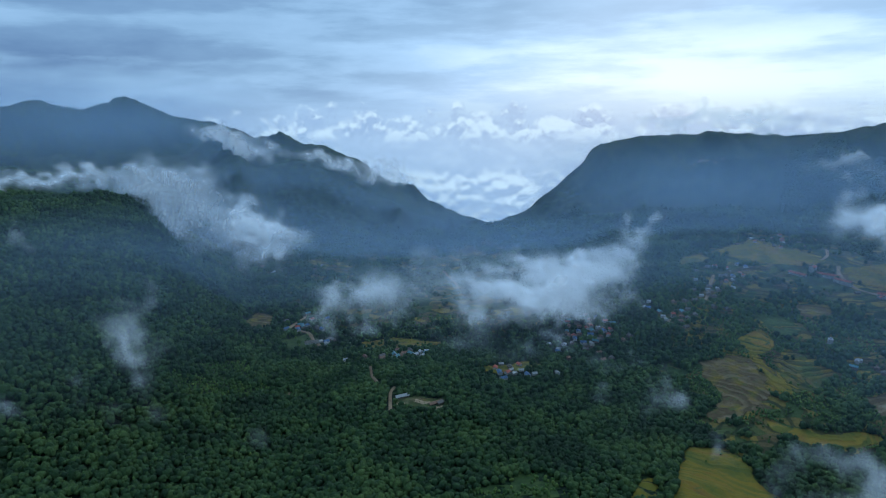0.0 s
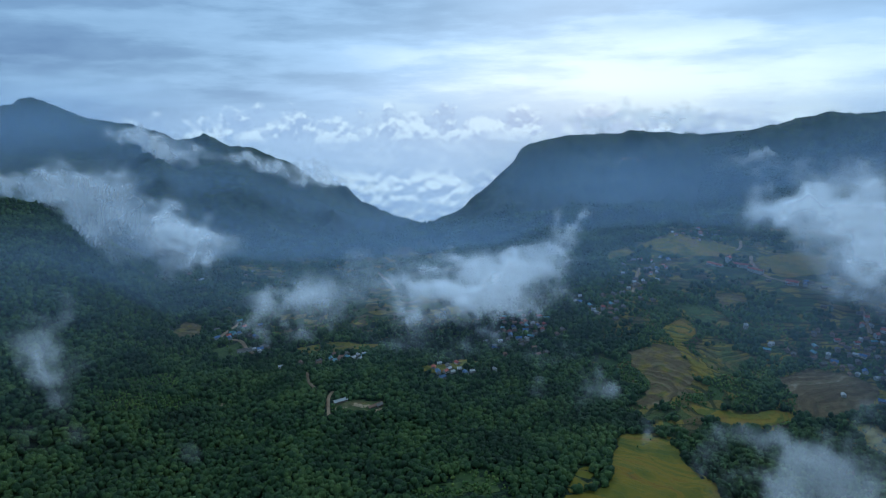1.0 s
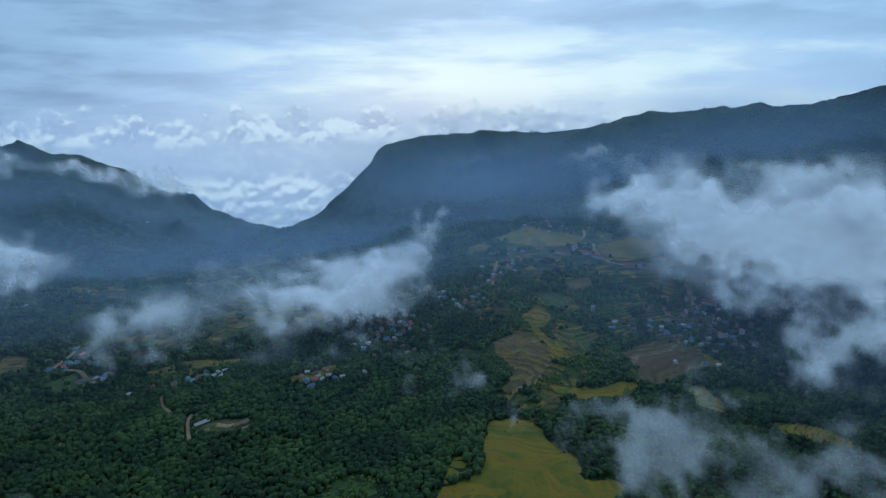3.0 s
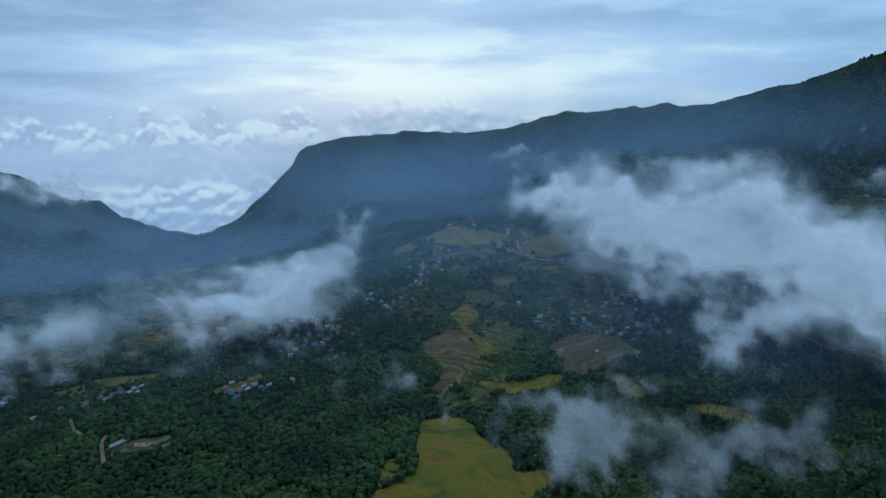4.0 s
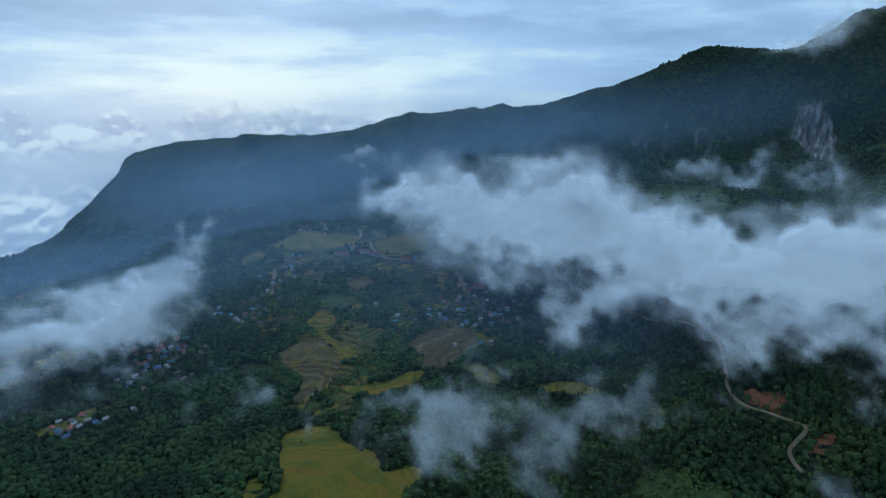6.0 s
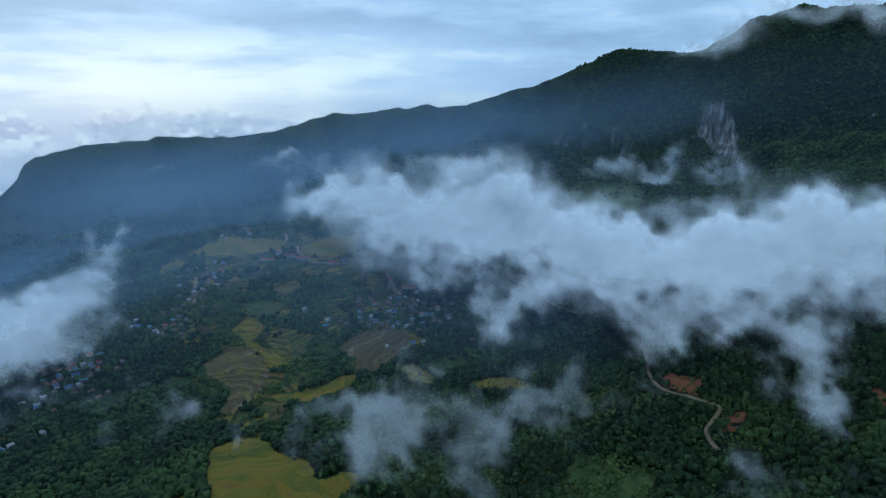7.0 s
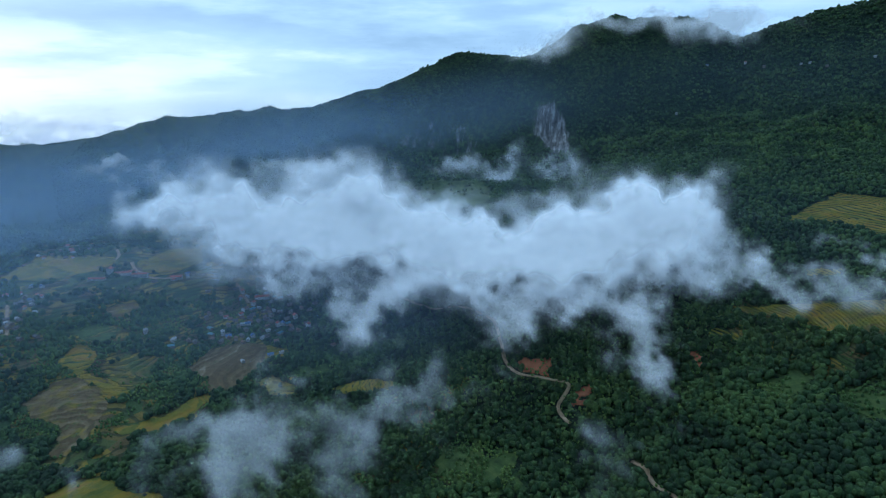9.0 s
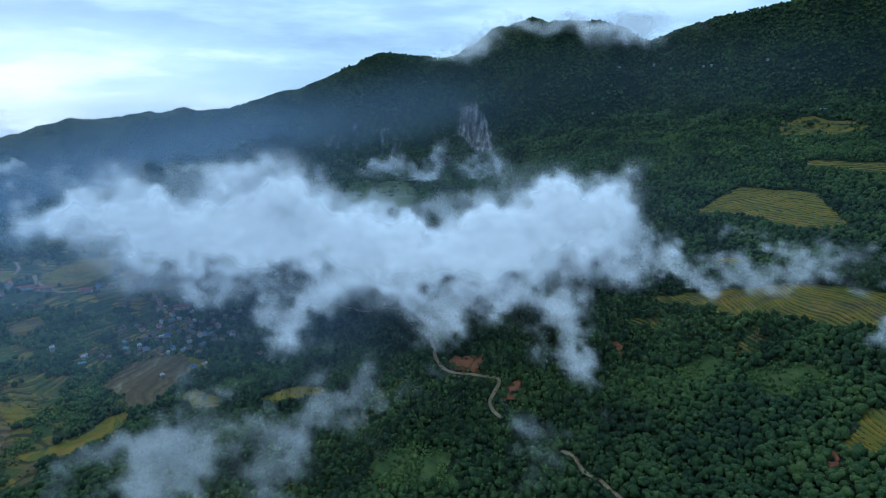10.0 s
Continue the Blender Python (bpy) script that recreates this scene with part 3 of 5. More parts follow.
FIELDS = (
    ("large ripe golden rice terraces between dark woods", 0.8, 0, 0, 2, [(24.4, 31.4), (25.4, 30.7), (27.6, 30.3), (29.4, 30.6), (30.6, 31.4), (31.8, 32.4), (34.5, 33.4), (35.0, 34.3), (34.7, 34.6), (36.0, 35.0), (38.0, 34.5), (39.3, 34.9), (39.8, 35.9), (38.6, 36.5), (37.1, 37.5), (35.6, 38.9), (18.3, 38.1), (19.2, 36.6), (21.7, 36.2), (24.0, 35.3), (24.5, 34.5), (24.2, 33.3)]),
    ("small golden rice spur beside the woods", 1.6, 0.1, 0, 2, [(20.3, 35.0), (21.4, 33.8), (22.4, 34.4), (22.9, 35.2), (22.0, 35.9), (20.7, 36.2), (19.4, 36.6)]),
    ("bright golden rice terraces winding down the spur", 1.7, 0, 0.05, 2.5, [(27.9, 20.9), (29.9, 19.9), (31.2, 20.7), (30.7, 21.6), (29.9, 22.1), (31.3, 23.2), (32.9, 24.0), (33.0, 24.8), (31.6, 25.1), (30.7, 24.0), (29.7, 22.7), (28.8, 21.8)]),
    ("brown harvested terraces with pale stubble lines", 1.8, 0.6, 0.25, 2.5, [(25.1, 23.5), (27.9, 22.4), (29.7, 22.6), (30.7, 24.1), (31.4, 25.2), (30.7, 26.1), (29.7, 27.2), (27.6, 28.3), (26.1, 28.0), (27.4, 26.0), (25.3, 24.4)]),
    ("dull brown-green terraces beside the golden ones", 2, 0.5, 0.5, 2.5, [(31.2, 21.8), (32.8, 21.2), (34.6, 21.7), (35.9, 22.3), (34.6, 24.0), (33.1, 24.6), (31.3, 22.9)]),
    ("brown harvested paddy terraces beside a village", 1.5, 0.95, 0, 2.5, [(38.0, 23.7), (40.4, 22.4), (43.0, 22.2), (45.6, 22.6), (45.4, 24.0), (43.7, 25.1), (41.8, 26.2), (40.1, 26.2), (39.9, 24.9), (38.7, 24.3)]),
    ("narrow golden paddy at the edge of brown terraces", 1.6, 0, 0.1, 2.5, [(45.3, 22.6), (47.7, 23.3), (47.1, 23.9), (45.3, 24.1)]),
    ("golden strip of paddy above dark trees", 1.2, 0.1, 0.1, 2.5, [(31.4, 27.2), (35.8, 27.1), (39.7, 26.1), (40.2, 26.7), (37.6, 27.9), (34.6, 28.2), (31.9, 27.8)]),
    ("yellow-green paddy among bushes", 1.6, 0.1, 0.4, 2.5, [(44.1, 26.0), (45.5, 25.4), (48.3, 27.1), (47.6, 27.6), (45.2, 27.2)]),
    ("green grass terraces beside the scrub", 1.6, 0.1, 0.9, 2.5, [(46.4, 25.8), (50.7, 24.6), (52.4, 25.5), (50.6, 26.3), (47.8, 26.2)]),
    ("patchwork of golden and green plateau fields", 1.2, 0.35, 0.22, 5, [(24.8, 13.8), (28.0, 12.4), (32.8, 13.2), (34.1, 13.5), (32.2, 14.2), (28.5, 14.4)]),
    ("dull golden plateau fields behind the school", 1.2, 0.35, 0.22, 5, [(35.1, 13.9), (38.2, 13.0), (40.8, 13.2), (40.6, 14.6), (38.2, 15.3), (35.7, 14.9)]),
    ("small golden field at the plateau edge", 1.2, 0.4, 0.42, 4, [(22.1, 14.8), (24.0, 14.1), (24.7, 14.8), (22.8, 15.4)]),
    ("faded orange fields on the rising ground", 1.2, 0.6, 0.3, 4, [(32.1, 17.4), (34.5, 17.1), (35.3, 18.0), (32.8, 18.5)]),
    ("dull green-brown terraces below the school", 1.5, 0.45, 0.7, 4, [(29.3, 18.8), (31.9, 18.5), (33.4, 19.3), (31.9, 20.2), (29.9, 19.7)]),
    ("long stepped orange and golden rice terraces on the hillside", 1.7, 0.42, 0.12, 1.7, [(89.5, 18.3), (91.9, 18.2), (94.2, 17.6), (97.7, 16.8), (100.9, 16.0), (106.2, 15.4), (109.2, 15.3), (110.8, 16.2), (110.1, 17.6), (107.7, 18.4), (105.7, 18.9), (103.1, 18.8), (101.2, 18.5), (97.9, 19.0), (95.9, 18.7), (92.0, 18.9)]),
    ("short stepped golden terraces above the scrub", 2.2, 0.3, 0.1, 2.5, [(87.4, 20.0), (91.9, 20.3), (91.7, 21.3), (88.8, 21.2), (89.4, 20.4)]),
    ("narrow golden terraces half hidden by cloud", 2.2, 0.3, 0.2, 3, [(95.8, 14.2), (98.6, 13.9), (98.5, 14.8), (95.9, 15.1)]),
    ("yellow-green rice terraces on the near slope", 1.7, 0.1, 0.35, 1.6, [(107.8, 26.7), (109.0, 24.5), (110.6, 23.8), (112.1, 26.7), (107.8, 28.1)]),
    ("golden field around a hillside farm", 1.5, 0.4, 0.42, 3, [(99.6, 3.5), (99.8, 2.4), (101.1, 2.1), (105.2, 2.2), (106.4, 3.2), (103.3, 3.5)]),
    ("stepped golden rice terraces high on the slope", 1.8, 0.1, 0.15, 3, [(93.7, 10.5), (97.4, 7.9), (103.0, 8.1), (105.9, 10.6), (101.6, 11.3), (96.7, 10.4)]),
    ("thin golden terraces along the hillside", 2.2, 0.1, 0.2, 3, [(101.5, 5.7), (107.2, 5.4), (108.5, 6.4), (102.2, 6.1)]),
    ("pale grass meadow on the hillside", 2, 0.15, 0.95, 2.5, [(93.0, 25.0), (96.3, 22.7), (98.0, 23.1), (97.2, 24.6), (95.1, 25.6)]),
    ("pale grass meadows with hedges on the hillside", 2, 0.15, 0.95, 2.5, [(99.1, 24.0), (102.1, 22.1), (106.2, 22.4), (106.3, 23.6), (103.1, 25.4), (99.6, 24.9)]),
    ("bright green small plots below the mist", 1.6, 0, 1, 2, [(63.8, 32.6), (67.7, 32.7), (71.7, 33.9), (72.1, 36.3), (61.8, 36.3), (62.2, 34.1)]),
    ("golden field among bushes below the cloud", 1.6, 0.1, 0.25, 2.5, [(51.2, 27.4), (54.9, 26.7), (58.3, 27.0), (57.9, 27.9), (52.4, 28.0)]),
    ("brown oval field in the forest", 1.4, 0.55, 0.3, 3, [(-20.1, 20.1), (-18.5, 19.5), (-17.0, 20.1), (-17.4, 21.0), (-19.1, 21.0)]),
    ("flat golden fields behind the riverside village", 1, 0.4, 0.42, 4, [(-8.8, 23.3), (-5.0, 23.0), (-0.0, 23.5), (-0.6, 24.1), (-7.9, 24.0)]),
    ("grassy field at the village edge", 1, 0.2, 0.8, 3, [(-17.1, 22.3), (-14.1, 22.0), (-12.8, 23.2), (-15.8, 23.5)]),
    ("flat golden paddies by the scattered houses", 1, 0.3, 0.4, 4, [(2.6, 26.2), (5.6, 25.6), (9.9, 25.0), (10.2, 25.6), (5.6, 26.5)]),
    ("dull brown-green farm clearing in the forest", 1.0, 0.6, 0.6, 2.5, [(-5.4, 29.6), (-5.0, 28.8), (-3.1, 28.5), (-0.2, 28.8), (0.7, 29.7), (-1.8, 30.0), (-3.4, 29.6)]),
    ("pale green meadow below the rock face", 1.6, 0.1, 1.0, 4, [(60.5, 8.8), (62.8, 8.0), (68.2, 8.3), (67.9, 10.5), (64.3, 11.1), (61.2, 10.3)]),
    ("small yellow plot on the plateau rim", 1.2, 0.4, 0.42, 4, [(22.5, 14.8), (24.2, 14.0), (25.4, 14.6), (23.2, 15.3)]),
    ("pale green young growth in the forest", 2, 0.05, 1, 4, [(0.8, 37.3), (10.7, 34.8), (13.8, 36.2), (14.5, 37.5)]),
)


def rice_field(label, step, dry, grass, cell, corners):
    """A terraced field. corners: bearing and angle below the level of its outline's corners."""
    outline = [tuple(spot(b, d)[:2]) for b, d in corners]
    step = step * (0.3 if grass > 0.85 else 0.6 if dry > 0.5 else 1.0)
    verts, quads, level, tread = patch("rice_field", outline, cell, 60 if grass > 0.85 else 16, 0.8, step)
    if not len(quads):
        return
    CLEARED.append((outline, 0.85 if grass > 0.85 else 0.03 if grass > 0.3 else 0.004))
    one = np.ones(len(verts))
    me = mesh_of("rice_field", verts, quads, False, [("level", level), ("dry", one * dry), ("grass", one * grass), ("riser", (tread > 0.02) * (0.1 if grass > 0.8 else 0.22 if dry > 0.45 else 0.25 if step >= 1.5 and dry + grass < 0.6 else 0.18))])
    me.materials.append(RICE)
    tagged(new("rice_field", me), label, "rice field" if grass < 0.8 else "meadow", "fields of the valley")


for row in FIELDS:
    rice_field(*row)

SCARS = (
    ("raw red earth cutting above the road", [(70.5, 25.4), (71.4, 25.0), (73.2, 24.8), (74.5, 25.3), (74.3, 26.6), (71.9, 26.4)]),
    ("raw red earth bank beside the road", [(77.1, 27.9), (78.4, 26.7), (78.7, 27.8), (77.7, 29.2), (77.1, 29.0)]),
    ("small red earth scar in the scrub", [(87.6, 23.2), (88.3, 22.6), (88.8, 23.3), (88.3, 23.9), (87.7, 23.8)]),
    ("small red landslip below terraces", [(86.5, 21.0), (87.2, 20.7), (87.6, 21.1), (86.7, 21.4)]),
    ("red earth bank at the valley foot", [(106.6, 29.7), (107.2, 28.3), (107.9, 28.7), (107.8, 30.2)]),
    ("bare tan yard of the farm clearing", [(-2.9, 28.9), (-1.9, 28.8), (-1.6, 29.2), (-2.5, 29.4), (-3.1, 29.1)]),
    ("bare brown plot of the farm clearing", [(-1.1, 29.6), (0.2, 29.3), (0.5, 29.6), (-0.4, 30.0), (-1.3, 29.9)]),
    ("yellow-green plot of the farm clearing", [(-5.2, 29.2), (-3.9, 28.8), (-3.4, 29.1), (-4.5, 29.5), (-5.2, 29.4)]),
    ("pale rocks of a stream in the forest", [(-16.4, 26.9), (-15.9, 27.0), (-16.1, 27.8), (-16.5, 27.7)]),
    ("bare tan earth in the hamlet", [(22.2, 19.9), (22.5, 19.9), (22.4, 20.6), (22.0, 20.6)]),
)

for label, corners in SCARS:
    outline = [tuple(spot(b, d)[:2]) for b, d in corners]
    verts, quads, *_ = patch("bare_earth", outline, 2.0, 36, 0.7)
    if len(quads):
        CLEARED.append((outline, 0.3 if "red" in label else 0.01))
        me = mesh_of("bare_earth", verts, quads)
        me.materials.append(REDSOIL if "red" in label else TANSOIL)
        tagged(new("bare_earth", me), label, "bare earth")

# ---------------------------------------------------------------- roads
KEEP_OFF = []


def keep_off(x, y, r):
    """No tree within r of this place, nor just in front of it."""
    d = math.hypot(x, y)
    KEEP_OFF.append((x - x / d * 6, y - y / d * 6, r))


def road(label, wide, corners):
    pts = [spot(b, d) for b, d in corners]
    line = []
    for i in range(len(pts) - 1):
        p0, p1, p2, p3 = pts[max(i - 1, 0)], pts[i], pts[i + 1], pts[min(i + 2, len(pts) - 1)]
        n = max(2, int((p2 - p1).length / 5))
        for j in range(n):
            t = j / n
            line.append(0.5 * ((2 * p1) + (p2 - p0) * t + (2 * p0 - 5 * p1 + 4 * p2 - p3) * t * t + (3 * p1 - p0 - 3 * p2 + p3) * t ** 3))
    line.append(pts[-1])
    xy = np.array([p[:2] for p in line])
    tan = np.gradient(xy, axis=0)
    tan /= np.linalg.norm(tan, axis=1)[:, None] + 1e-9
    nrm = np.stack([-tan[:, 1], tan[:, 0]], 1)
    width = wide * (0.85 + 0.35 * fbm(xy[:, 0] / 15, xy[:, 1] / 15, 2, 3))
    across = np.array([-0.62, -0.5, -0.2, 0.2, 0.5, 0.62])
    p = xy[:, None] + nrm[:, None] * (across[None, :, None] * width[:, None, None])
    base = height(xy[:, 0], xy[:, 1])
    z = np.maximum(height(p[..., 0], p[..., 1]).reshape(p.shape[:2]), base[:, None]) * 0.5 + base[:, None] * 0.5 + np.array([-3.0, 0.5, 0.7, 0.7, 0.5, -3.0])
    me = mesh_of("dirt_road", np.concatenate([p, z[..., None]], 2).reshape(-1, 3), grid_faces(len(xy), 6))
    me.materials.append(TRACK)
    tagged(new("dirt_road", me), label, "road", kind="structure")
    for x, y in xy[::2]:
        keep_off(x, y, wide * 0.5 + 4.2)


ROADS = (
    ("pale dirt road winding along the hillside", 4.8, [(58.1, 16.8), (58.4, 18.5), (60.0, 19.6), (62.5, 20.4), (65.7, 20.3), (68.4, 21.4), (69.3, 23.5), (69.9, 25.4), (71.5, 26.4), (74.4, 26.7), (76.4, 27.0), (75.4, 29.1), (76.7, 30.5)]),
    ("reddish dirt track at the foot of the slope", 4.2, [(83.2, 32.9), (84.6, 33.3), (85.4, 34.3), (87.4, 34.9), (88.4, 35.6), (90.2, 36.2)]),
    ("brown dirt track in the forest", 5, [(-7.7, 25.6), (-7.6, 26.4), (-7.0, 27.2)]),
    ("brown dirt track beside the farm clearing", 5, [(-5.2, 27.6), (-5.7, 28.1), (-5.8, 29.7)]),
    ("pale village road by the river", 7, [(-13.7, 20.4), (-15.1, 21.1), (-15.5, 21.5), (-13.8, 22.0), (-13.3, 22.7), (-12.7, 23.3)]),
    ("pale dirt road climbing through the hamlet", 6, [(25.5, 15.8), (25.3, 16.7), (25.2, 17.5), (25.0, 18.1)]),
    ("pale road through the main village", 7, [(43.2, 16.7), (43.7, 17.6), (44.2, 18.7)]),
    ("pale plateau road beside the school", 8, [(34.8, 13.8), (35.0, 14.5), (35.9, 15.2), (36.8, 15.5), (38.3, 15.6)]),
    ("pale plateau road among fields", 7, [(33.8, 12.6), (33.9, 13.1), (33.5, 13.5)]),
    ("winding pale path behind the valley mist", 6, [(0.0, 16.8), (0.6, 17.4), (1.2, 17.9), (1.6, 18.5)]),
)

for row in ROADS:
    road(*row)

# ---------------------------------------------------------------- houses


def box(bm, x0, x1, y0, y1, z0, z1):
    v = [bm.verts.new((x, y, z)) for z in (z0, z1) for x, y in ((x0, y0), (x1, y0), (x1, y1), (x0, y1))]
    for f in ((3, 2, 1, 0), (4, 5, 6, 7), (0, 1, 5, 4), (1, 2, 6, 5), (2, 3, 7, 6), (3, 0, 4, 7)):
        bm.faces.new([v[i] for i in f])


def part(name, bm, mat, parent, label=""):
    me = bpy.data.meshes.new(name)
    bm.to_mesh(me)
    bm.free()
    me.materials.append(mat)
    ob = new(name, me)
    ob.parent = parent
    return tagged(ob, label)


def gable_house(long, deep, tall, roof, walls, label, name="house", storeys=1, flat=False):
    """A village house: walls on a footing, a pitched or flat roof with eaves, a door and windows."""
    top = tagged(new(name), label, "house" if name == "house" else "building", "houses of the villages")
    x, y, rise_ = long / 2, deep / 2, (0.0 if flat else deep * 0.28)
    bm = bmesh.new()
    lower = [bm.verts.new(p) for p in ((-x, -y, -3), (x, -y, -3), (x, y, -3), (-x, y, -3))]
    upper = [bm.verts.new(p) for p in ((-x, -y, tall), (x, -y, tall), (x, y, tall), (-x, y, tall))]
    ends = [bm.verts.new((-x, 0, tall + rise_ + 0.001)), bm.verts.new((x, 0, tall + rise_ + 0.001))]
    bm.faces.new(lower[::-1])
    bm.faces.new((lower[0], lower[1], upper[1], upper[0]))
    bm.faces.new((lower[2], lower[3], upper[3], upper[2]))
    bm.faces.new((lower[1], lower[2], upper[2], ends[1], upper[1]))
    bm.faces.new((lower[3], lower[0], upper[0], ends[0], upper[3]))
    bm.faces.new((upper[0], upper[1], ends[1], ends[0]))
    bm.faces.new((upper[2], upper[3], ends[0], ends[1]))
    part("wall", bm, walls, top)
    bm = bmesh.new()
    if flat:
        box(bm, -x - 0.4, x + 0.4, -y - 0.4, y + 0.4, tall + 0.02, tall + 0.5)
        box(bm, -x * 0.3, x * 0.3, -y * 0.5, y * 0.5, tall + 0.5, tall + 2.6)
    else:
        drop = 0.7 * rise_ / y
        for s in (-1, 1):
            a = [(-x - 0.6, s * (y + 0.7), tall - drop + 0.05), (x + 0.6, s * (y + 0.7), tall - drop + 0.05), (x + 0.6, 0, tall + rise_ + 0.05), (-x - 0.6, 0, tall + rise_ + 0.05)]
            lo = [bm.verts.new(p) for p in a]
            hi = [bm.verts.new((p[0], p[1], p[2] + 0.22)) for p in a]
            bm.faces.new(lo if s > 0 else lo[::-1])
            bm.faces.new(hi[::-1] if s > 0 else hi)
            for i in range(4):
                q = (lo[i], lo[(i + 1) % 4], hi[(i + 1) % 4], hi[i])
                bm.faces.new(q[::-1] if s > 0 else q)
        box(bm, -x - 0.6, x + 0.6, -0.25, 0.25, tall + rise_ + 0.15, tall + rise_ + 0.36)
    part("roof", bm, roof, top)
    n = max(2, int(long / 4.5))
    for side in (-1, 1):
        for st in range(storeys):
            for i in range(n):
                wx = -x + long * (i + 0.5) / n
                h = st * (tall / storeys)
                bm = bmesh.new()
                door = st == 0 and i == n // 2
                half, z0, z1 = (0.55, 0.0, 2.1) if door else (0.65, h + 1.0, h + 2.2)
                box(bm, wx - half, wx + half, side * y - 0.06, side * y + 0.06, z0, min(z1, tall - 0.2))
                part("door" if door else "window", bm, TIMBER if door else GLASS, top)
    return top


def settle(thing, used, x, y, turn):
    """Puts a thing on the ground at its first place, and copies of it at the others."""
    z = float(height(x, y)[0])
    m = pose(x, y, z + 0.4, 0, 0, turn)
    keep_off(x, y, 11)
    if thing.name in used:
        return copy_thing(thing, m)
    used.add(thing.name)
    thing.matrix_basis = m
    return thing


USED = set()
HOMES = [gable_house(10, 7, 3.4, ROOFS["grey"], TIMBER, "timber house with a grey cement-sheet roof"), gable_house(9, 7, 3.6, ROOFS["red"], PLASTER, "plastered house with a red tiled roof"),
         gable_house(11, 7.5, 3.4, ROOFS["blue"], PLASTER, "plastered house with a blue sheet roof"), gable_house(8, 6, 3.2, ROOFS["white"], PLASTER, "small house with a pale sheet roof"),
         gable_house(12, 7, 3.4, ROOFS["teal"], TIMBER, "timber house with a teal sheet roof"), gable_house(9, 6.5, 3.0, ROOFS["brown"], TIMBER, "timber house with a rusty roof"),
         gable_house(7.5, 8, 7.0, ROOFS["red"], PLASTER, "two-storey plastered house with a red roof", "house", 2), gable_house(7, 9, 7.0, ROOFS["white"], PLASTER, "two-storey white house with a flat roof", "house", 2, True)]
KINDS = {"grey": 0, "red": 1, "blue": 2, "white": 3, "teal": 4, "brown": 5, "tallred": 6, "tallwhite": 7}


def hamlet(bearing, drop, wide, deep, count, colors, seed, gap=11.0):
    """Houses in a loose cluster round a place."""
    rng = random.Random(seed)
    c = spot(bearing, drop)
    side, out = Vector((math.cos(radians(bearing)), -math.sin(radians(bearing)))), Vector((math.sin(radians(bearing)), math.cos(radians(bearing))))
    placed = []
    for _ in range(count * 30):
        if len(placed) == count:
            break
        p = c.xy + side * rng.gauss(0, wide / 2) + out * rng.gauss(0, deep / 2)
        if all((p - q).length > gap for q in placed):
            placed.append(p)
            settle(HOMES[KINDS[rng.choice(colors)]], USED, p.x, p.y, rng.choice((0, 90)) - bearing + rng.gauss(20, 16))


def home(color, bearing, drop, turn=0.0):
    p = spot(bearing, drop)
    settle(HOMES[KINDS[color]], USED, p.x, p.y, turn - bearing)


MIXED = ["grey", "grey", "grey", "grey", "brown", "brown", "brown", "red", "blue", "white", "teal", "tallred"]
hamlet(45.3, 20.2, 95, 120, 76, MIXED, 1, 9.5)
hamlet(41.0, 21.6, 70, 10, 9, ["white", "grey", "brown", "white"], 2)
hamlet(14.6, 22.2, 52, 110, 48, ["grey", "red", "brown", "teal", "blue", "white", "brown"], 3, 9.5)
hamlet(23.1, 19.7, 70, 60, 16, ["grey", "white", "grey", "teal", "brown"], 4)
hamlet(25.2, 17.3, 40, 90, 12, ["grey", "white", "grey"], 5)
hamlet(26.4, 15.5, 70, 60, 14, ["blue", "grey", "red", "white"], 6)
hamlet(30.7, 12.1, 110, 90, 22, ["red", "grey", "brown", "white"], 7)
hamlet(-14.0, 21.3, 42, 60, 12, ["teal", "teal", "grey", "blue", "red"], 8)
hamlet(-12.0, 23.0, 26, 14, 5, ["white", "blue", "grey"], 9)
hamlet(-4.8, 24.7, 60, 24, 15, ["grey", "white", "brown", "teal", "grey"], 10)
hamlet(7.1, 26.3, 46, 36, 13, ["white", "blue", "grey", "red", "white"], 11)
hamlet(-16.8, 15.9, 120, 60, 10, ["grey", "white", "brown"], 12)
hamlet(24.6, 6.0, 100, 30, 9, ["red", "brown", "grey"], 13)
hamlet(38.4, 15.7, 50, 26, 7, ["red", "blue", "grey"], 14)
hamlet(46.5, 15.0, 70, 40, 8, ["red", "grey", "white"], 15)
for color, b, d, turn in (("tallwhite", 35.1, 20.0, 10), ("teal", 37.0, 21.6, 0), ("white", 37.3, 21.0, 20), ("blue", 20.1, 19.4, 5), ("white", 19.7, 19.4, 60), ("tallred", 22.4, 19.9, 15), ("tallwhite", 41.6, 21.2, 0), ("blue", 42.1, 21.5, 10),
                          ("white", -6.8, 10.6, 0), ("blue", 86.6, -2.1, 0), ("tallred", 89.5, -2.2, 10), ("grey", 90.9, -1.9, 0), ("white", 93.5, -2.0, 5), ("white", 94.1, -2.1, 0), ("grey", 95.3, -1.8, 0), ("white", 98.3, -2.4, 8),
                          ("grey", 100.2, -1.7, 0), ("grey", 101.2, 1.55, 0), ("white", 102.4, 1.5, 0), ("teal", 102.8, 1.5, 30), ("white", 84.5, 1.9, 0), ("grey", -0.5, 29.3, 40), ("white", -10.2, 24.9, 0)):
    home(color, b, d, turn)

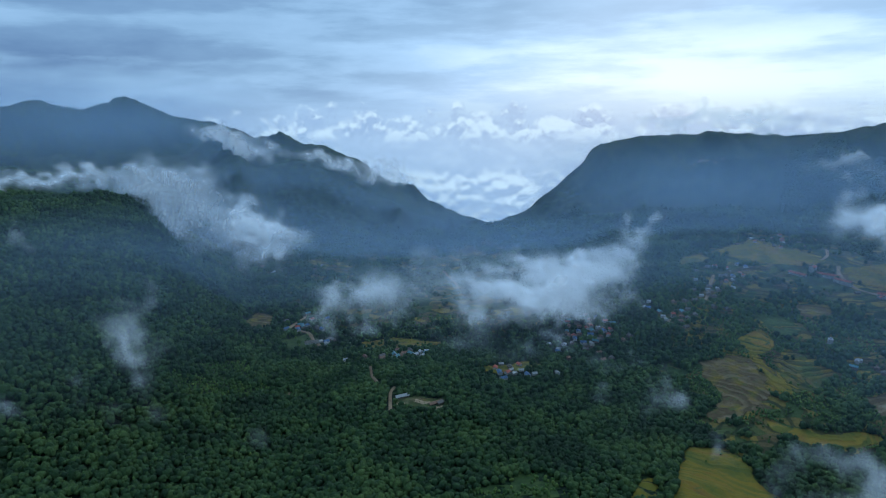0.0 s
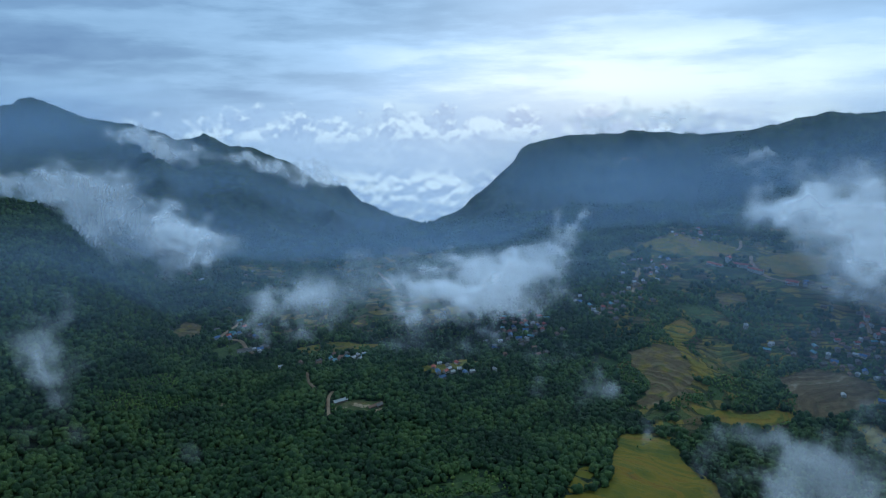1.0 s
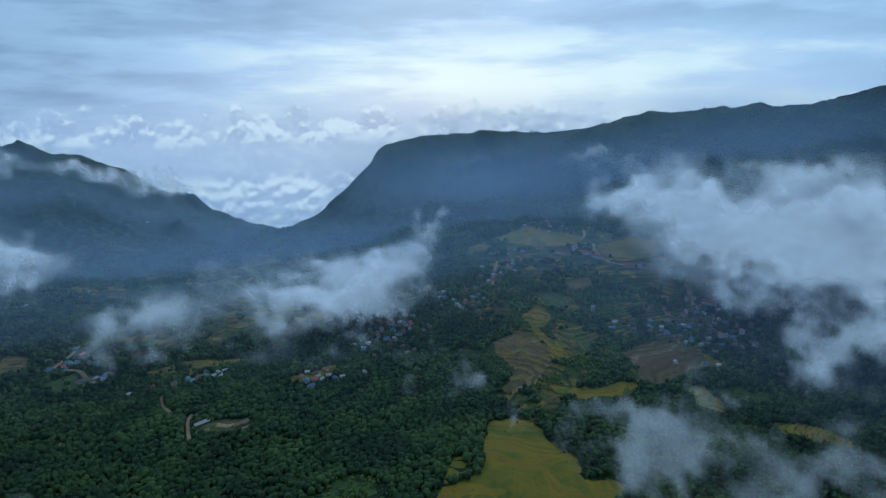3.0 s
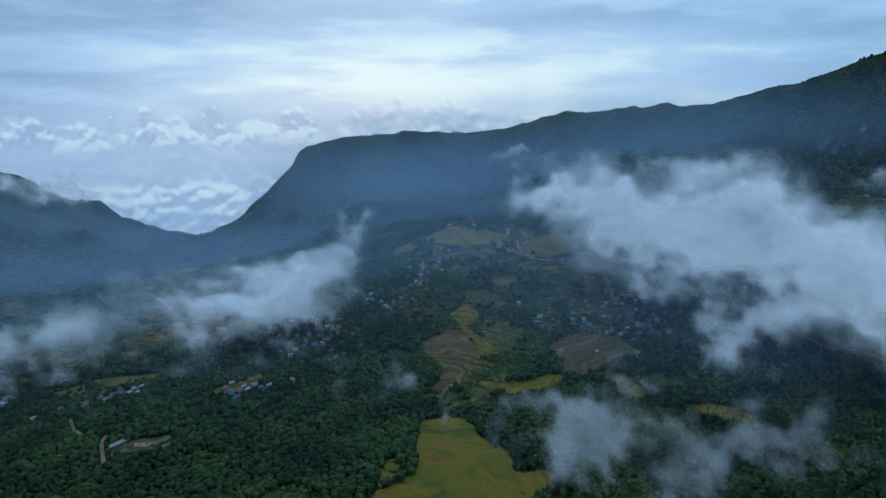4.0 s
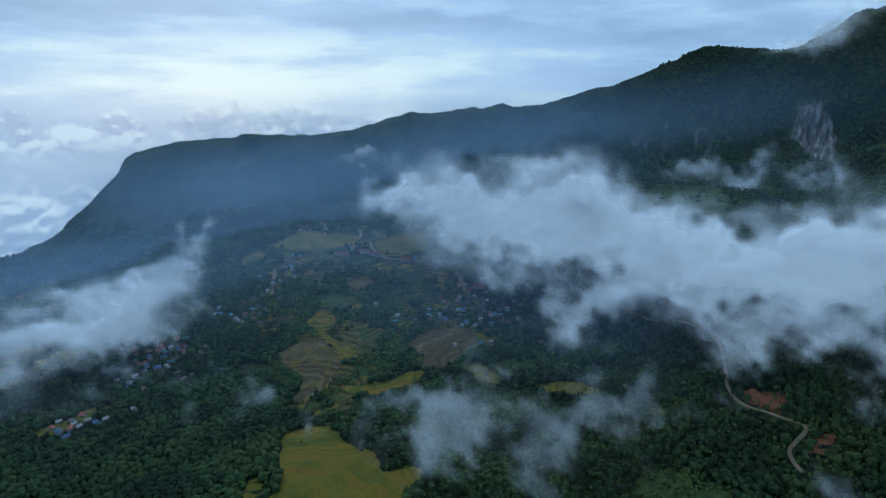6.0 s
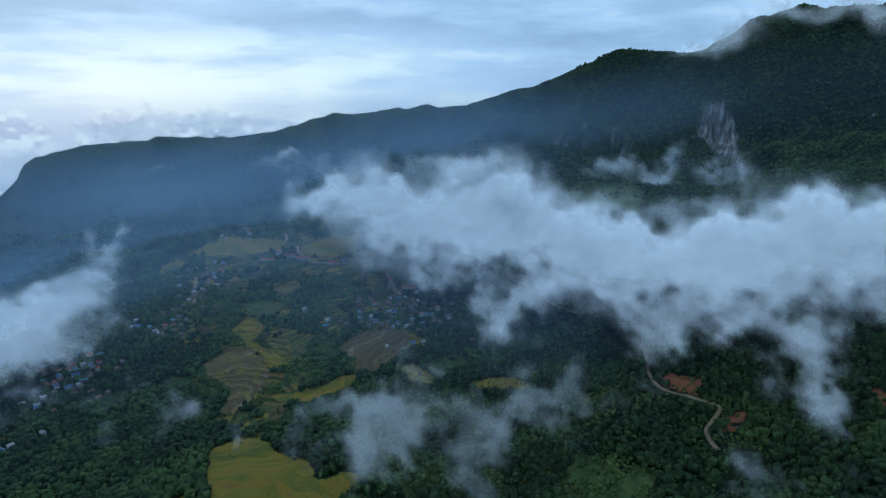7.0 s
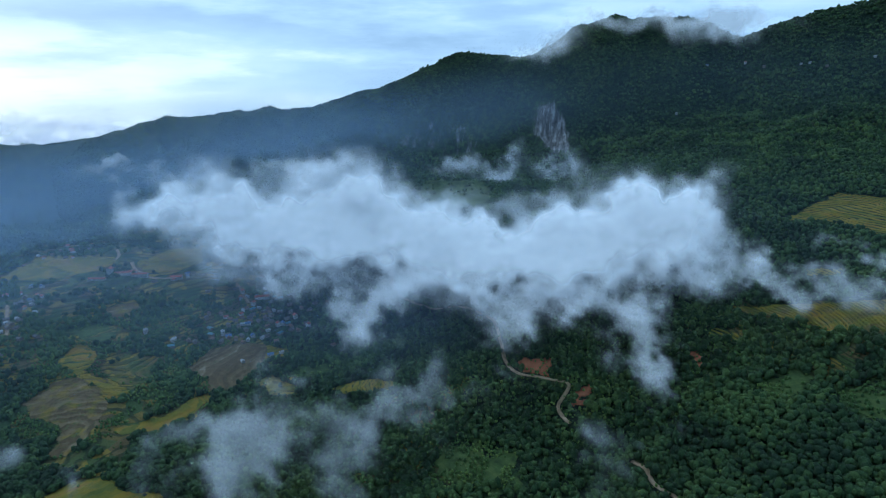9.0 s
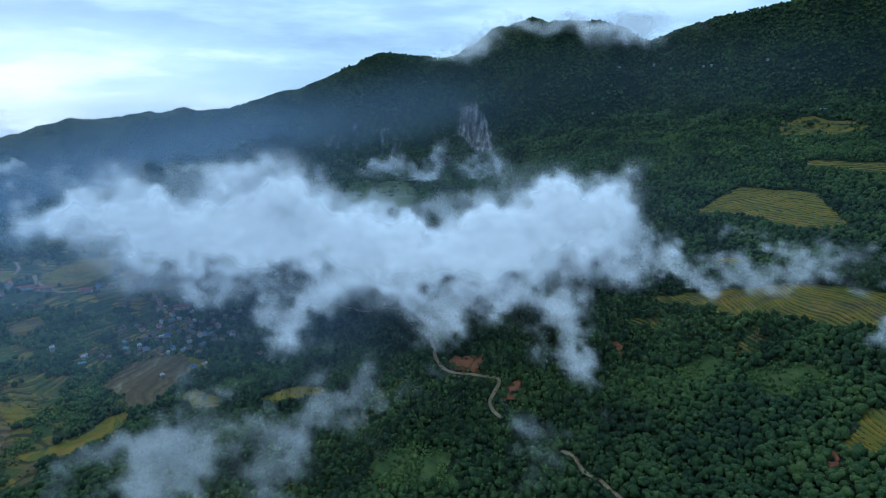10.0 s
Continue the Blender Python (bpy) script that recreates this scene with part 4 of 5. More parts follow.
# the school on the plateau, the white block and the farm sheds
for long, deep, tall, roof, st, b, d, turn, label in ((16, 11, 12.5, "red", 3, 33.05, 14.55, 70, "tall white school block with a red roof"), (44, 10, 7, "red", 2, 34.2, 14.85, -8, "long white school wing with a red roof"),
                                                      (34, 9, 7, "red", 2, 35.3, 15.15, -25, "white school wing with a red roof"), (38, 9, 4, "red", 1, 32.0, 14.95, -30, "low school shed with a red roof")):
    p = spot(b, d)
    settle(gable_house(long, deep, tall, ROOFS[roof], PLASTER, label, "school_building", st), USED, p.x, p.y, turn - b)
p = spot(45.8, 15.0)
settle(gable_house(16, 12, 13, ROOFS["white"], PLASTER, "white four-storey block with a flat roof", "block_building", 4, True), USED, p.x, p.y, -40)
p = spot(38.2, 15.8)
settle(gable_house(24, 10, 7, ROOFS["red"], PLASTER, "two-storey hall with a red roof", "hall", 2), USED, p.x, p.y, -50)
p = spot(45.5, 18.4)
settle(gable_house(30, 10, 5, ROOFS["red"], PLASTER, "long market hall with a red roof", "hall", 1), USED, p.x, p.y, -50)
p = spot(-4.5, 28.6)
settle(gable_house(20, 7, 3.2, ROOFS["white"], TIMBER, "long farm shed with a pale sheet roof", "farm_shed"), USED, p.x, p.y, 25)
p = spot(-0.9, 29.3)
settle(gable_house(22, 6, 3.0, ROOFS["brown"], TIMBER, "long farm shed with a rusty roof", "farm_shed"), USED, p.x, p.y, 30)
p = spot(-13.5, 23.0)
settle(gable_house(26, 9, 4.0, ROOFS["grey"], PLASTER, "long riverside hall with a grey roof", "hall"), USED, p.x, p.y, 15)

# ---------------------------------------------------------------- forest


def icosphere(level):
    bm = bmesh.new()
    bmesh.ops.create_icosphere(bm, subdivisions=level, radius=1.0)
    v = np.array([p.co[:] for p in bm.verts])
    f = np.array([[p.index for p in q.verts] for q in bm.faces])
    bm.free()
    return v, f


def crown(levels, seed):
    """A lumpy crown of leafy lobes, the first the largest; levels: how fine each lobe is. One unit in radius, its base at zero."""
    rng = np.random.default_rng(seed)
    vs, fs, base = [], [], 0
    for i, level in enumerate(levels):
        v, f = icosphere(level)
        w = v * (1 + rng.normal(0, 0.15, (len(v), 1)))
        size = 1.0 if i == 0 else rng.uniform(0.5, 0.75)
        ang, out = rng.uniform(0, 6.28), 0 if i == 0 else rng.uniform(0.55, 0.8)
        w = w * (size, size, size * rng.uniform(0.8, 1.1)) + (math.cos(ang) * out, math.sin(ang) * out, 0.75 + (rng.uniform(-0.2, 0.5) if i else 0))
        g = f[w[f].mean(1)[:, 2] > 0.45]
        vs.append(w)
        fs.append(g + base)
        base += len(v)
    v, f = np.concatenate(vs), np.concatenate(fs)
    used, back = np.unique(f, return_inverse=True)
    return v[used], back.reshape(-1, 3)


def wooded(x, y):
    """How densely trees stand, 0 to 1."""
    n = 0.5 * fbm(x / 150, y / 150, 4, 21) + 0.5 * fbm(x / 34, y / 34, 3, 27)
    dense = np.clip((n - 0.22 - 0.31 * farmland(x, y) - 0.22 * inside(x, y, YOUNG)) / 0.05, 0, 1) * np.clip(1.4 - 5 * rockiness(x, y), 0, 1)
    open_slope = np.exp(-(np.abs(np.degrees(np.arctan2(x, y)) - 76) / 16) ** 4) * np.clip((1050 - np.hypot(x, y)) / 150, 0, 1)
    dense = dense * (1 - 0.5 * open_slope * (fbm(x / 70, y / 70, 3, 91) > 0.47))
    stray = (fbm(x / 26, y / 26, 3, 71) > 0.66) & (np.hypot(x, y) > 900)
    for outline, bushes in CLEARED:
        dense = np.where(inside(x, y, outline), np.where(stray & (bushes > 0.01), dense * 0.5, 0), dense)
    for px, py, r in KEEP_OFF:
        dense = np.where((x - px) ** 2 + (y - py) ** 2 < r * r, 0, dense)
    return dense


YOUNG = [tuple(spot(b, d)[:2]) for b, d in [(-27.3, 23.8), (-24.8, 23.3), (-20.7, 23.7), (-17.9, 24.9), (-17.3, 26.8), (-21.1, 26.9), (-25.6, 25.9)]]


def scrubland(x, y):
    """Where light green bushes stand: on open ground, in gaps of the woods and on the young growth."""
    n = fbm(x / 45, y / 45, 3, 81)
    dense = np.clip((farmland(x, y) - 0.2) * 1.2, 0, 0.75) * np.clip((n - 0.42) / 0.1, 0, 1) + 0.12
    b = np.degrees(np.arctan2(x, y))
    dense = dense + 0.55 * np.exp(-(np.abs(b - 78) / 18) ** 4) * np.clip((1050 - np.hypot(x, y)) / 150, 0, 1) * np.clip((n - 0.40) / 0.1, 0, 1)
    dense = np.where(inside(x, y, YOUNG), 1.0, dense)
    for outline, bushes in CLEARED:
        dense = np.where(inside(x, y, outline), bushes * np.clip((fbm(x / 17, y / 17, 3, 83) - 0.45) / 0.06, 0.05, 1.6), dense)
    for px, py, r in KEEP_OFF:
        dense = np.where((x - px) ** 2 + (y - py) ** 2 < r * r * 0.4, 0, dense)
    return dense


def scatter(r0, r1, gap, seed, b0=-47, b1=117, where=None):
    rng = np.random.default_rng(seed)
    n = int(r1 / gap / 0.87) + 2
    i, j = np.meshgrid(np.arange(-n, n + 1), np.arange(-n, n + 1), indexing="ij")
    x = (i + 0.5 * (j % 2)).ravel() * gap
    y = j.ravel() * gap * 0.87
    x, y = x + rng.uniform(-0.38, 0.38, x.shape) * gap, y + rng.uniform(-0.38, 0.38, x.shape) * gap
    d, b = np.hypot(x, y), np.degrees(np.arctan2(x, y))
    ok = (d > r0) & (d < r1) & (b > b0) & (b < b1)
    x, y = x[ok], y[ok]
    ok = rng.uniform(0, 1, x.shape) < (where or wooded)(x, y)
    return x[ok], y[ok], rng


def forest(name, r0, r1, gap, size, templates, seed, label, thin=1.0, crests=False, leaves=None, b0=-47):
    x, y, rng = scatter(r0, r1, gap, seed, b0, where=scrubland if leaves else None)
    if crests:
        ok = (np.abs(np.hypot(x, y) - land_lines(np.degrees(np.arctan2(x, y)))[0][:, 6]) < 28) & (fbm(x / 45, y / 45, 3, 93) > 0.41)
        x, y = x[ok], y[ok]
    if thin < 1:
        ok = rng.uniform(0, 1, x.shape) < thin
        x, y = x[ok], y[ok]
    z = height(x, y)
    radius = size * rng.uniform(0.65, 1.35, x.shape)
    tall = radius * rng.uniform(0.9, 1.5, x.shape) * (rng.uniform(0.7, 1.3, x.shape) if crests else 1.0)
    turn = rng.uniform(0, 6.28, x.shape)
    which = rng.integers(0, len(templates), x.shape)
    verts, faces, base = [], [], 0
    for t, (v, f) in enumerate(templates):
        s = which == t
        c, q = np.cos(turn[s])[:, None], np.sin(turn[s])[:, None]
        vx, vy, vz = v[:, 0], v[:, 1], v[:, 2]
        px = x[s][:, None] + radius[s][:, None] * (vx * c - vy * q)
        py = y[s][:, None] + radius[s][:, None] * (vx * q + vy * c)
        pz = z[s][:, None] + tall[s][:, None] * (vz + (-0.75 if crests else 0.1))
        verts.append(np.stack([px, py, pz], -1).reshape(-1, 3))
        faces.append((f[None] + (np.arange(s.sum()) * len(v))[:, None, None]).reshape(-1, 3) + base)
        base += s.sum() * len(v)
    me = mesh_of(name, np.concatenate(verts), np.concatenate(faces), True)
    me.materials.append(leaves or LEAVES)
    tagged(new(name, me), label, "forest", kind="stuff")


def single_trees(count, seed):
    """The trees at the near rim of the forest, each a trunk with limbs and a crown of leafy lobes."""
    kinds = []
    for i in range(5):
        top = tagged(new("tree"), "broadleaf forest tree with a full dark green crown", "tree", "trees at the near rim of the forest")
        rng = random.Random(i)
        bm = bmesh.new()
        bmesh.ops.create_cone(bm, segments=8, radius1=0.30, radius2=0.14, depth=5.0, matrix=pose(0, 0, 1.5))
        for q in range(4):
            bmesh.ops.create_cone(bm, segments=6, radius1=0.12, radius2=0.05, depth=2.4, matrix=pose(0, 0, 3.0 + 0.25 * q, 0, 0, 90 * q + 20) @ pose(0, 0, 0, 40, 0, 0) @ pose(0, 0, 1.0))
        part("trunk", bm, BARK, top)
        v, f = crown((2, 2, 2, 2, 2), 50 + i)
        me = mesh_of("crown", v * (3.6, 3.6, 3.7) + (0, 0, 1.6), f)
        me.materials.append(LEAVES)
        ob = new("crown", me)
        ob.parent = top
        kinds.append(top)
    x, y, rng = scatter(520, 640, 8.6, seed, -36, 106)
    order = np.argsort(np.hypot(x, y))[:count]
    for k, i in enumerate(order):
        m = pose(x[i], y[i], float(height(x[i], y[i])[0]) - 0.3, 0, 0, float(rng.uniform(0, 360))) @ Matrix.Diagonal((*[float(rng.uniform(0.8, 1.25))] * 3, 1))
        if k < len(kinds):
            kinds[k].matrix_basis = m
        else:
            copy_thing(kinds[k % len(kinds)], m @ Matrix.Diagonal((*[1 / kinds[k % len(kinds)].scale[0]] * 3, 1)))
        KEEP_OFF.append((float(x[i]), float(y[i]), 5.6))


single_trees(280, 77)
forest("near_forest", 510, 720, 7.2, 3.9, [crown((1, 1, 1), s) for s in range(10)], 1, "dense dark green broadleaf forest on the near slopes")
forest("valley_forest", 720, 1050, 7.4, 3.9, [crown((1, 1), s) for s in range(10, 20)], 2, "dark green woods on the valley sides")
forest("hillside_scrub", 520, 1250, 5.2, 1.75, [crown((1,), s) for s in range(60, 66)], 7, "light green bushes and young growth on open slopes", leaves=BUSHES)
forest("far_forest", 1050, 1900, 9.8, 4.3, [crown((1,), s) for s in range(20, 26)], 3, "distant dark green woods below the ridges")
forest("ridge_forest", 1900, 2450, 13, 5.0, [crown((1,), s) for s in range(30, 36)], 4, "woods on the upper mountain slopes")
forest("escarpment_forest", 2450, 2880, 11.5, 4.6, [crown((1,), s) for s in range(70, 76)], 8, "woods on the high escarpment", b0=30)
forest("crest_forest", 2450, 3500, 7.0, 3.2, [crown((1,), s) for s in range(40, 46)], 5, "ragged line of trees along the mountain crests", 0.85, True)

# ---------------------------------------------------------------- clouds and haze


def billow(x, y, octaves=3, seed=0):
    """Round puffs parted by creases, about zero on the whole."""
    total, size, weight = 0.0, 1.0, 0.0
    for i in range(octaves):
        total = total + size * np.abs(2 * value_noise(x + 7.1 * i, y - 3.7 * i, seed + i) - 1)
        weight += size
        size *= 0.55
        x, y = (x * 0.8 - y * 0.6) * 2.07, (x * 0.6 + y * 0.8) * 2.07
    return total / weight - 0.36


def bank(name, label, lobes, dist, ref, slope=0.0, deep=110.0, body=2.0, rough=1.0, cut=0.36, sheets=8, grain=95.0, cell=7.0, seed=0, mat=None, kind="", relief=0.55, under=0.35, soft=1.9):
    """A bank of drifting droplets: nested skins between a front and a back hull, puffed and dense above, frayed and thin below.
    lobes: bearing, level, half width, half height in degrees and strength; dist: distance by bearing at the level ref;
    slope: metres that it leans away for each degree of rise, so that it follows the hillside below it; under: how dense its underside is."""
    lobes = [(*l, 1.0)[:5] for l in lobes]
    b0, b1 = min(l[0] - 2.3 * l[2] for l in lobes), max(l[0] + 2.3 * l[2] for l in lobes)
    e0, e1 = min(l[1] - 2.3 * l[3] for l in lobes), max(l[1] + 2.3 * l[3] for l in lobes)
    mean = float(np.mean([d for _, d in dist]))
    m = radians(1) * mean
    nb, ne = max(10, int((b1 - b0) * m / cell)), max(8, int((e1 - e0) * m / cell))
    b, e = np.meshgrid(np.linspace(b0, b1, nb), np.linspace(e0, e1, ne), indexing="ij")
    s, h = b * m / grain + 31.7 * seed, e * m / grain + 13.1 * seed
    push = 0.12 if kind else 1.0
    wb = b + ((fbm(s * 0.8, h * 0.8, 5, seed + 40) - 0.5) * 1.9 + (fbm(s * 2.3 + 9, h * 2.3, 3, seed + 44) - 0.5) * 0.8) * grain / m * rough * push
    we = e + ((fbm(s * 0.8 + 50, h * 0.8, 5, seed + 60) - 0.5) * 1.5 + (fbm(s * 2.3 + 70, h * 2.3, 3, seed + 64) - 0.5) * 0.7) * grain / m * rough * push
    total, veil, over = 0.0, 0.0, 0.0
    for lb, le, rb, re, power in lobes:
        dx, dy = (wb - lb) / rb, (we - le) / re
        w = power * np.exp(-(dx * dx + dy * dy))
        total, over = total + w, over + w * np.clip(dy, -1.5, 1.5)
        veil = veil + power * np.exp(-(dx * dx + dy * dy) / 1.9)
    over = over / (total + 1e-6)
    env, veil = total / (1 + 0.35 * total) * 1.25, veil / (1 + 0.35 * veil) * 1.25
    top = np.clip(0.55 + 0.6 * over, 0, 1)
    top = top * top * (3 - 2 * top)
    rim = np.clip((1 - np.linspace(-1, 1, nb)[:, None] ** 2) * 8, 0, 1) * np.clip((1 - np.linspace(-1, 1, ne)[None] ** 2) * 8, 0, 1)
    hull = np.sqrt(np.clip(env, 0, 1)) * rim
    centre = np.interp(b, [k[0] for k in dist], [k[1] for k in dist]) + slope * (e - ref)
    each = grid_faces(nb, ne)
    verts, faces, dens = [], [], []
    for i in range(sheets):
        f = 2 * (i + 0.5) / sheets - 1 if sheets > 1 else 0.0
        n = (fbm(s * 1.1 + 0.5 * f, h * 1.4 - 0.35 * f, 6, seed + 3, 0.56) - 0.5) * 2.3
        puff = fbm(s * 0.8 + 0.2 * f, h * 0.9, 3, seed + 5, 0.4)
        ball = billow(s * 0.9 + 0.2 * f, h * 1.1, 3, seed + 7)
        outer = i in (0, sheets - 1) and sheets > 3
        if kind:
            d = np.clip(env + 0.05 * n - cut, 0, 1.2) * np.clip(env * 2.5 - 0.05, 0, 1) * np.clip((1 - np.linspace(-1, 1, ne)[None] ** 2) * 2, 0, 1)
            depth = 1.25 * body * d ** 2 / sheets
        elif outer:
            # the thin veil that trails round the bank
            d = np.clip(veil * 0.85 + 0.36 * rough * n - 0.3, 0, 0.6) * rim
            depth = 1.3 * body * d ** 1.7 / sheets
        else:
            fray = rough * (1 - 0.88 * np.clip(env - 0.25, 0, 0.6) / 0.6)
            d = np.clip(env + fray * (top * 0.75 * ball + (1 - 0.6 * top) * 0.5 * n) + 0.3 * (puff - 0.5) - cut - 0.14 * f * f, 0, 1.2) * np.clip(hull * 5, 0, 1)
            depth = 1.7 * body * d ** soft / sheets * (under + (1 - under) * top)
        dens.append((1 - np.exp(-depth)).ravel())
        r = centre + f * deep * hull - ((puff - 0.4) + (0 if kind else 0.4) * ball) * deep * relief * hull
        a = np.radians(b)
        z = CAM_Z + r * np.tan(np.radians(e))
        verts.append(np.stack([r * np.sin(a), r * np.cos(a), z], -1).reshape(-1, 3))
        keep = (depth > 0.002).ravel()[each].any(1)
        faces.append(each[keep] + i * nb * ne)
    verts, dens = np.concatenate(verts), np.concatenate(dens)

    def skin(called, layers):
        used, back = np.unique(np.concatenate([faces[i] for i in layers]), return_inverse=True)
        me = mesh_of(called, verts[used], back.reshape(-1, 4)[:, ::-1], True, [("drops", dens[used])])
        me.materials.append(mat or MIST)
        return new(called, me)

    if kind:
        return tagged(skin(name, range(sheets)), label, name, kind=kind)
    whole = tagged(new(name), label, "cloud", "low clouds over the valley")
    split = sheets > 3
    tagged(skin("core", range(1, sheets - 1) if split else range(sheets)), kind="stuff").parent = whole
    if split:
        tagged(skin("veil", (0, sheets - 1)), "thin translucent fringe of mist", kind="stuff").parent = whole
    return whole


# bearing, level, half width, half height and strength of the clouds' lobes
BANK_TOPS = [
    (35.2, -10, 1.93, 1.56, 0.8), (38.1, -9.4, 2.76, 2.12, 0.95), (41.4, -10.2, 3.31, 2.58, 1.05), (45.5, -11, 3.68, 2.76, 1.1), (49.7, -11.3, 4.05, 3.04, 1.2), (54.6, -10.8, 3.68, 2.94, 1.2),
    (57.5, -9.8, 3.04, 2.39, 1.1), (61, -12.4, 3.86, 2.12, 1.1), (65.2, -13.7, 4.05, 1.84, 1), (69.6, -13.5, 3.96, 1.84, 1), (73.8, -12.3, 3.77, 2.12, 1.1), (77.9, -11.4, 3.59, 2.48, 1.2),
    (81.8, -10.3, 3.4, 2.3, 1.2), (85.5, -9.9, 2.76, 2.12, 1.1), (88.5, -11.2, 1.75, 2.3, 0.75),
]
BANK_BODY = [
    (45.3, -13.5, 4, 1.67, 0.7), (50.1, -14.4, 4.65, 1.86, 1), (56.2, -15.3, 5.02, 2.05, 1.1), (63, -16, 4.93, 2.05, 1.1), (69.7, -16.2, 5.02, 2.23, 1.1), (76.1, -15.3, 4.74, 2.23, 1.1),
    (81.6, -13.8, 4.19, 2.33, 1.1), (86.3, -13.8, 2.88, 2.05, 0.8), (78.4, -17.7, 4.19, 1.95, 0.8), (70.9, -18.2, 4.56, 1.77, 0.75), (63.5, -18.1, 4.19, 1.49, 0.6),
]
BANK_UNDERSIDE = [
    (81.1, -19.2, 2.82, 2.46, 0.61), (82.6, -22, 2.38, 2.2, 0.44), (84.4, -24.5, 1.94, 2.11, 0.32), (72.1, -20, 3.61, 1.85, 0.6), (65.6, -19.4, 3.26, 1.85, 0.58), (58.7, -17.8, 3.52, 1.85, 0.65),
    (54.5, -22.2, 2.11, 2.02, 0.8), (52.3, -20.1, 1.41, 1.32, 0.5), (49.9, -17, 2.46, 1.5, 0.55), (45.8, -16.6, 1.14, 1.41, 0.6), (70.2, -23, 2.2, 2.82, 0.42), (75.6, -18.9, 2.99, 1.85, 0.55),
    (56.6, -19.4, 2.02, 1.41, 0.5),
]
BANK_TAIL = [
    (88.4, -15.6, 2.29, 1.5, 0.55), (92.2, -15.5, 2.2, 1.06, 0.55), (48.9, -6.8, 2.29, 0.79, 0.5), (42.1, -7.6, 2.2, 0.79, 0.48), (52, -7.2, 2.11, 0.79, 0.5), (64.8, -7, 2.38, 0.62, 0.42),
    (95, -16.5, 2.29, 0.97, 0.6), (99.3, -15.1, 2.11, 1.41, 0.62), (102.8, -14.1, 1.85, 1.41, 0.64), (104.6, -12.4, 1.23, 0.97, 0.45), (108.1, -15, 1.14, 0.62, 0.5), (98.7, -11.8, 2.02, 0.44, 0.36),
    (109, -18, 0.79, 1.06, 0.55), (91.9, -14.3, 1.67, 1.32, 0.4), (85.3, -25.3, 1.94, 2.29, 0.35),
]
VALLEY_CLOUD = [
    (-8.3, -19, 3.01, 1.98, 0.7), (-4.8, -17.8, 2.24, 1.46, 0.53), (-11.1, -19.9, 2.15, 1.03, 0.45), (-1.4, -19.5, 2.24, 1.46, 0.41), (-5.5, -21.2, 3.01, 0.86, 0.37), (-0.8, -15.7, 4.9, 1.2, 0.48),
    (3.6, -17.7, 1.72, 1.2, 0.75), (2.6, -20.7, 1.55, 1.81, 0.75), (6.6, -19, 3.01, 1.98, 0.95), (10.5, -17.8, 3.35, 1.98, 1.05), (14.9, -17.3, 3.01, 1.89, 1.05), (17.4, -15.3, 1.72, 1.63, 0.8),
    (19.3, -13, 1.55, 1.12, 0.68), (17.3, -11.2, 0.95, 0.95, 0.68), (20.1, -11.6, 0.77, 0.77, 0.68), (12.3, -20, 2.92, 1.03, 0.5),
]
VALLEY_WISPS = [
    (2, -24.4, 2.34, 1.53, 0.42), (5.9, -24.9, 4.14, 1.08, 0.38), (11.9, -24.1, 1.35, 1.53, 0.41), (9.6, -23.3, 0.9, 0.63, 0.47), (18.5, -23.8, 0.9, 0.63, 0.42), (4.4, -22.7, 2.88, 0.9, 0.36),
    (-18.4, -15.8, 2.79, 0.63, 0.31), (22.3, -26.9, 1.4, 2.56, 0.27), (17.1, -27.1, 1.26, 2.07, 0.32),
]
SHOULDER_CLOUD = [
    (-37.5, -6.2, 1.89, 0.72, 0.7), (-34.6, -6.2, 2.43, 0.72, 0.75), (-30.7, -6.4, 2.97, 0.9, 0.8), (-27.5, -7.4, 2.16, 1.26, 0.85), (-24.4, -8.4, 2.34, 1.98, 1.05), (-25.7, -11.1, 1.89, 1.62, 0.75),
    (-21.8, -7.9, 1.53, 1.17, 0.55), (-23.3, -10.6, 1.89, 1.44, 0.75), (-19.5, -11.6, 2.52, 1.8, 1.05), (-17, -13.3, 2.34, 1.53, 0.95), (-18.4, -10.2, 1.62, 0.99, 0.6), (-14.7, -13, 1.53, 0.99, 0.55),
    (-26.8, -12.5, 1.44, 0.81, 0.4), (-12.3, -14.3, 1.08, 0.54, 0.4),
]
FOREST_WISP = [
    (-29.4, -22.5, 2.73, 2.47, 0.72), (-30.3, -20.2, 1.56, 2.86, 0.54), (-28.6, -17.8, 0.78, 1.82, 0.38), (-37, -10.2, 0.6, 0.7, 0.55), (-38.8, -22.6, 1, 0.7, 0.5), (-19.9, -30.8, 1.6, 1.2, 0.34),
]
FIELD_MIST = [
    (37.9, -29.6, 3.02, 2.8, 0.52), (40.7, -31.3, 3.33, 2.8, 0.57), (43.8, -29.5, 3.33, 2.48, 0.57), (47.4, -32.1, 3.44, 2.8, 0.46), (43.7, -33.5, 3.66, 2.36, 0.44), (52.9, -34.5, 2.36, 2.36, 0.4),
    (54.1, -31.1, 2.9, 2.15, 0.53), (57.7, -29.9, 3.33, 2.15, 0.57), (61.2, -28.7, 2.69, 1.72, 0.53), (63.4, -26.9, 1.61, 1.51, 0.38), (51.1, -28.6, 1.72, 1.18, 0.3), (35.7, -27.8, 1.4, 1.18, 0.38),
    (79.9, -32.3, 2.15, 3.23, 0.34),
]
WOOD_WISPS = [
    (27.8, -30.6, 1.02, 1.27, 0.37), (22.3, -26.7, 0.77, 1.36, 0.4), (18.7, -23.5, 0.59, 0.51, 0.4),
]

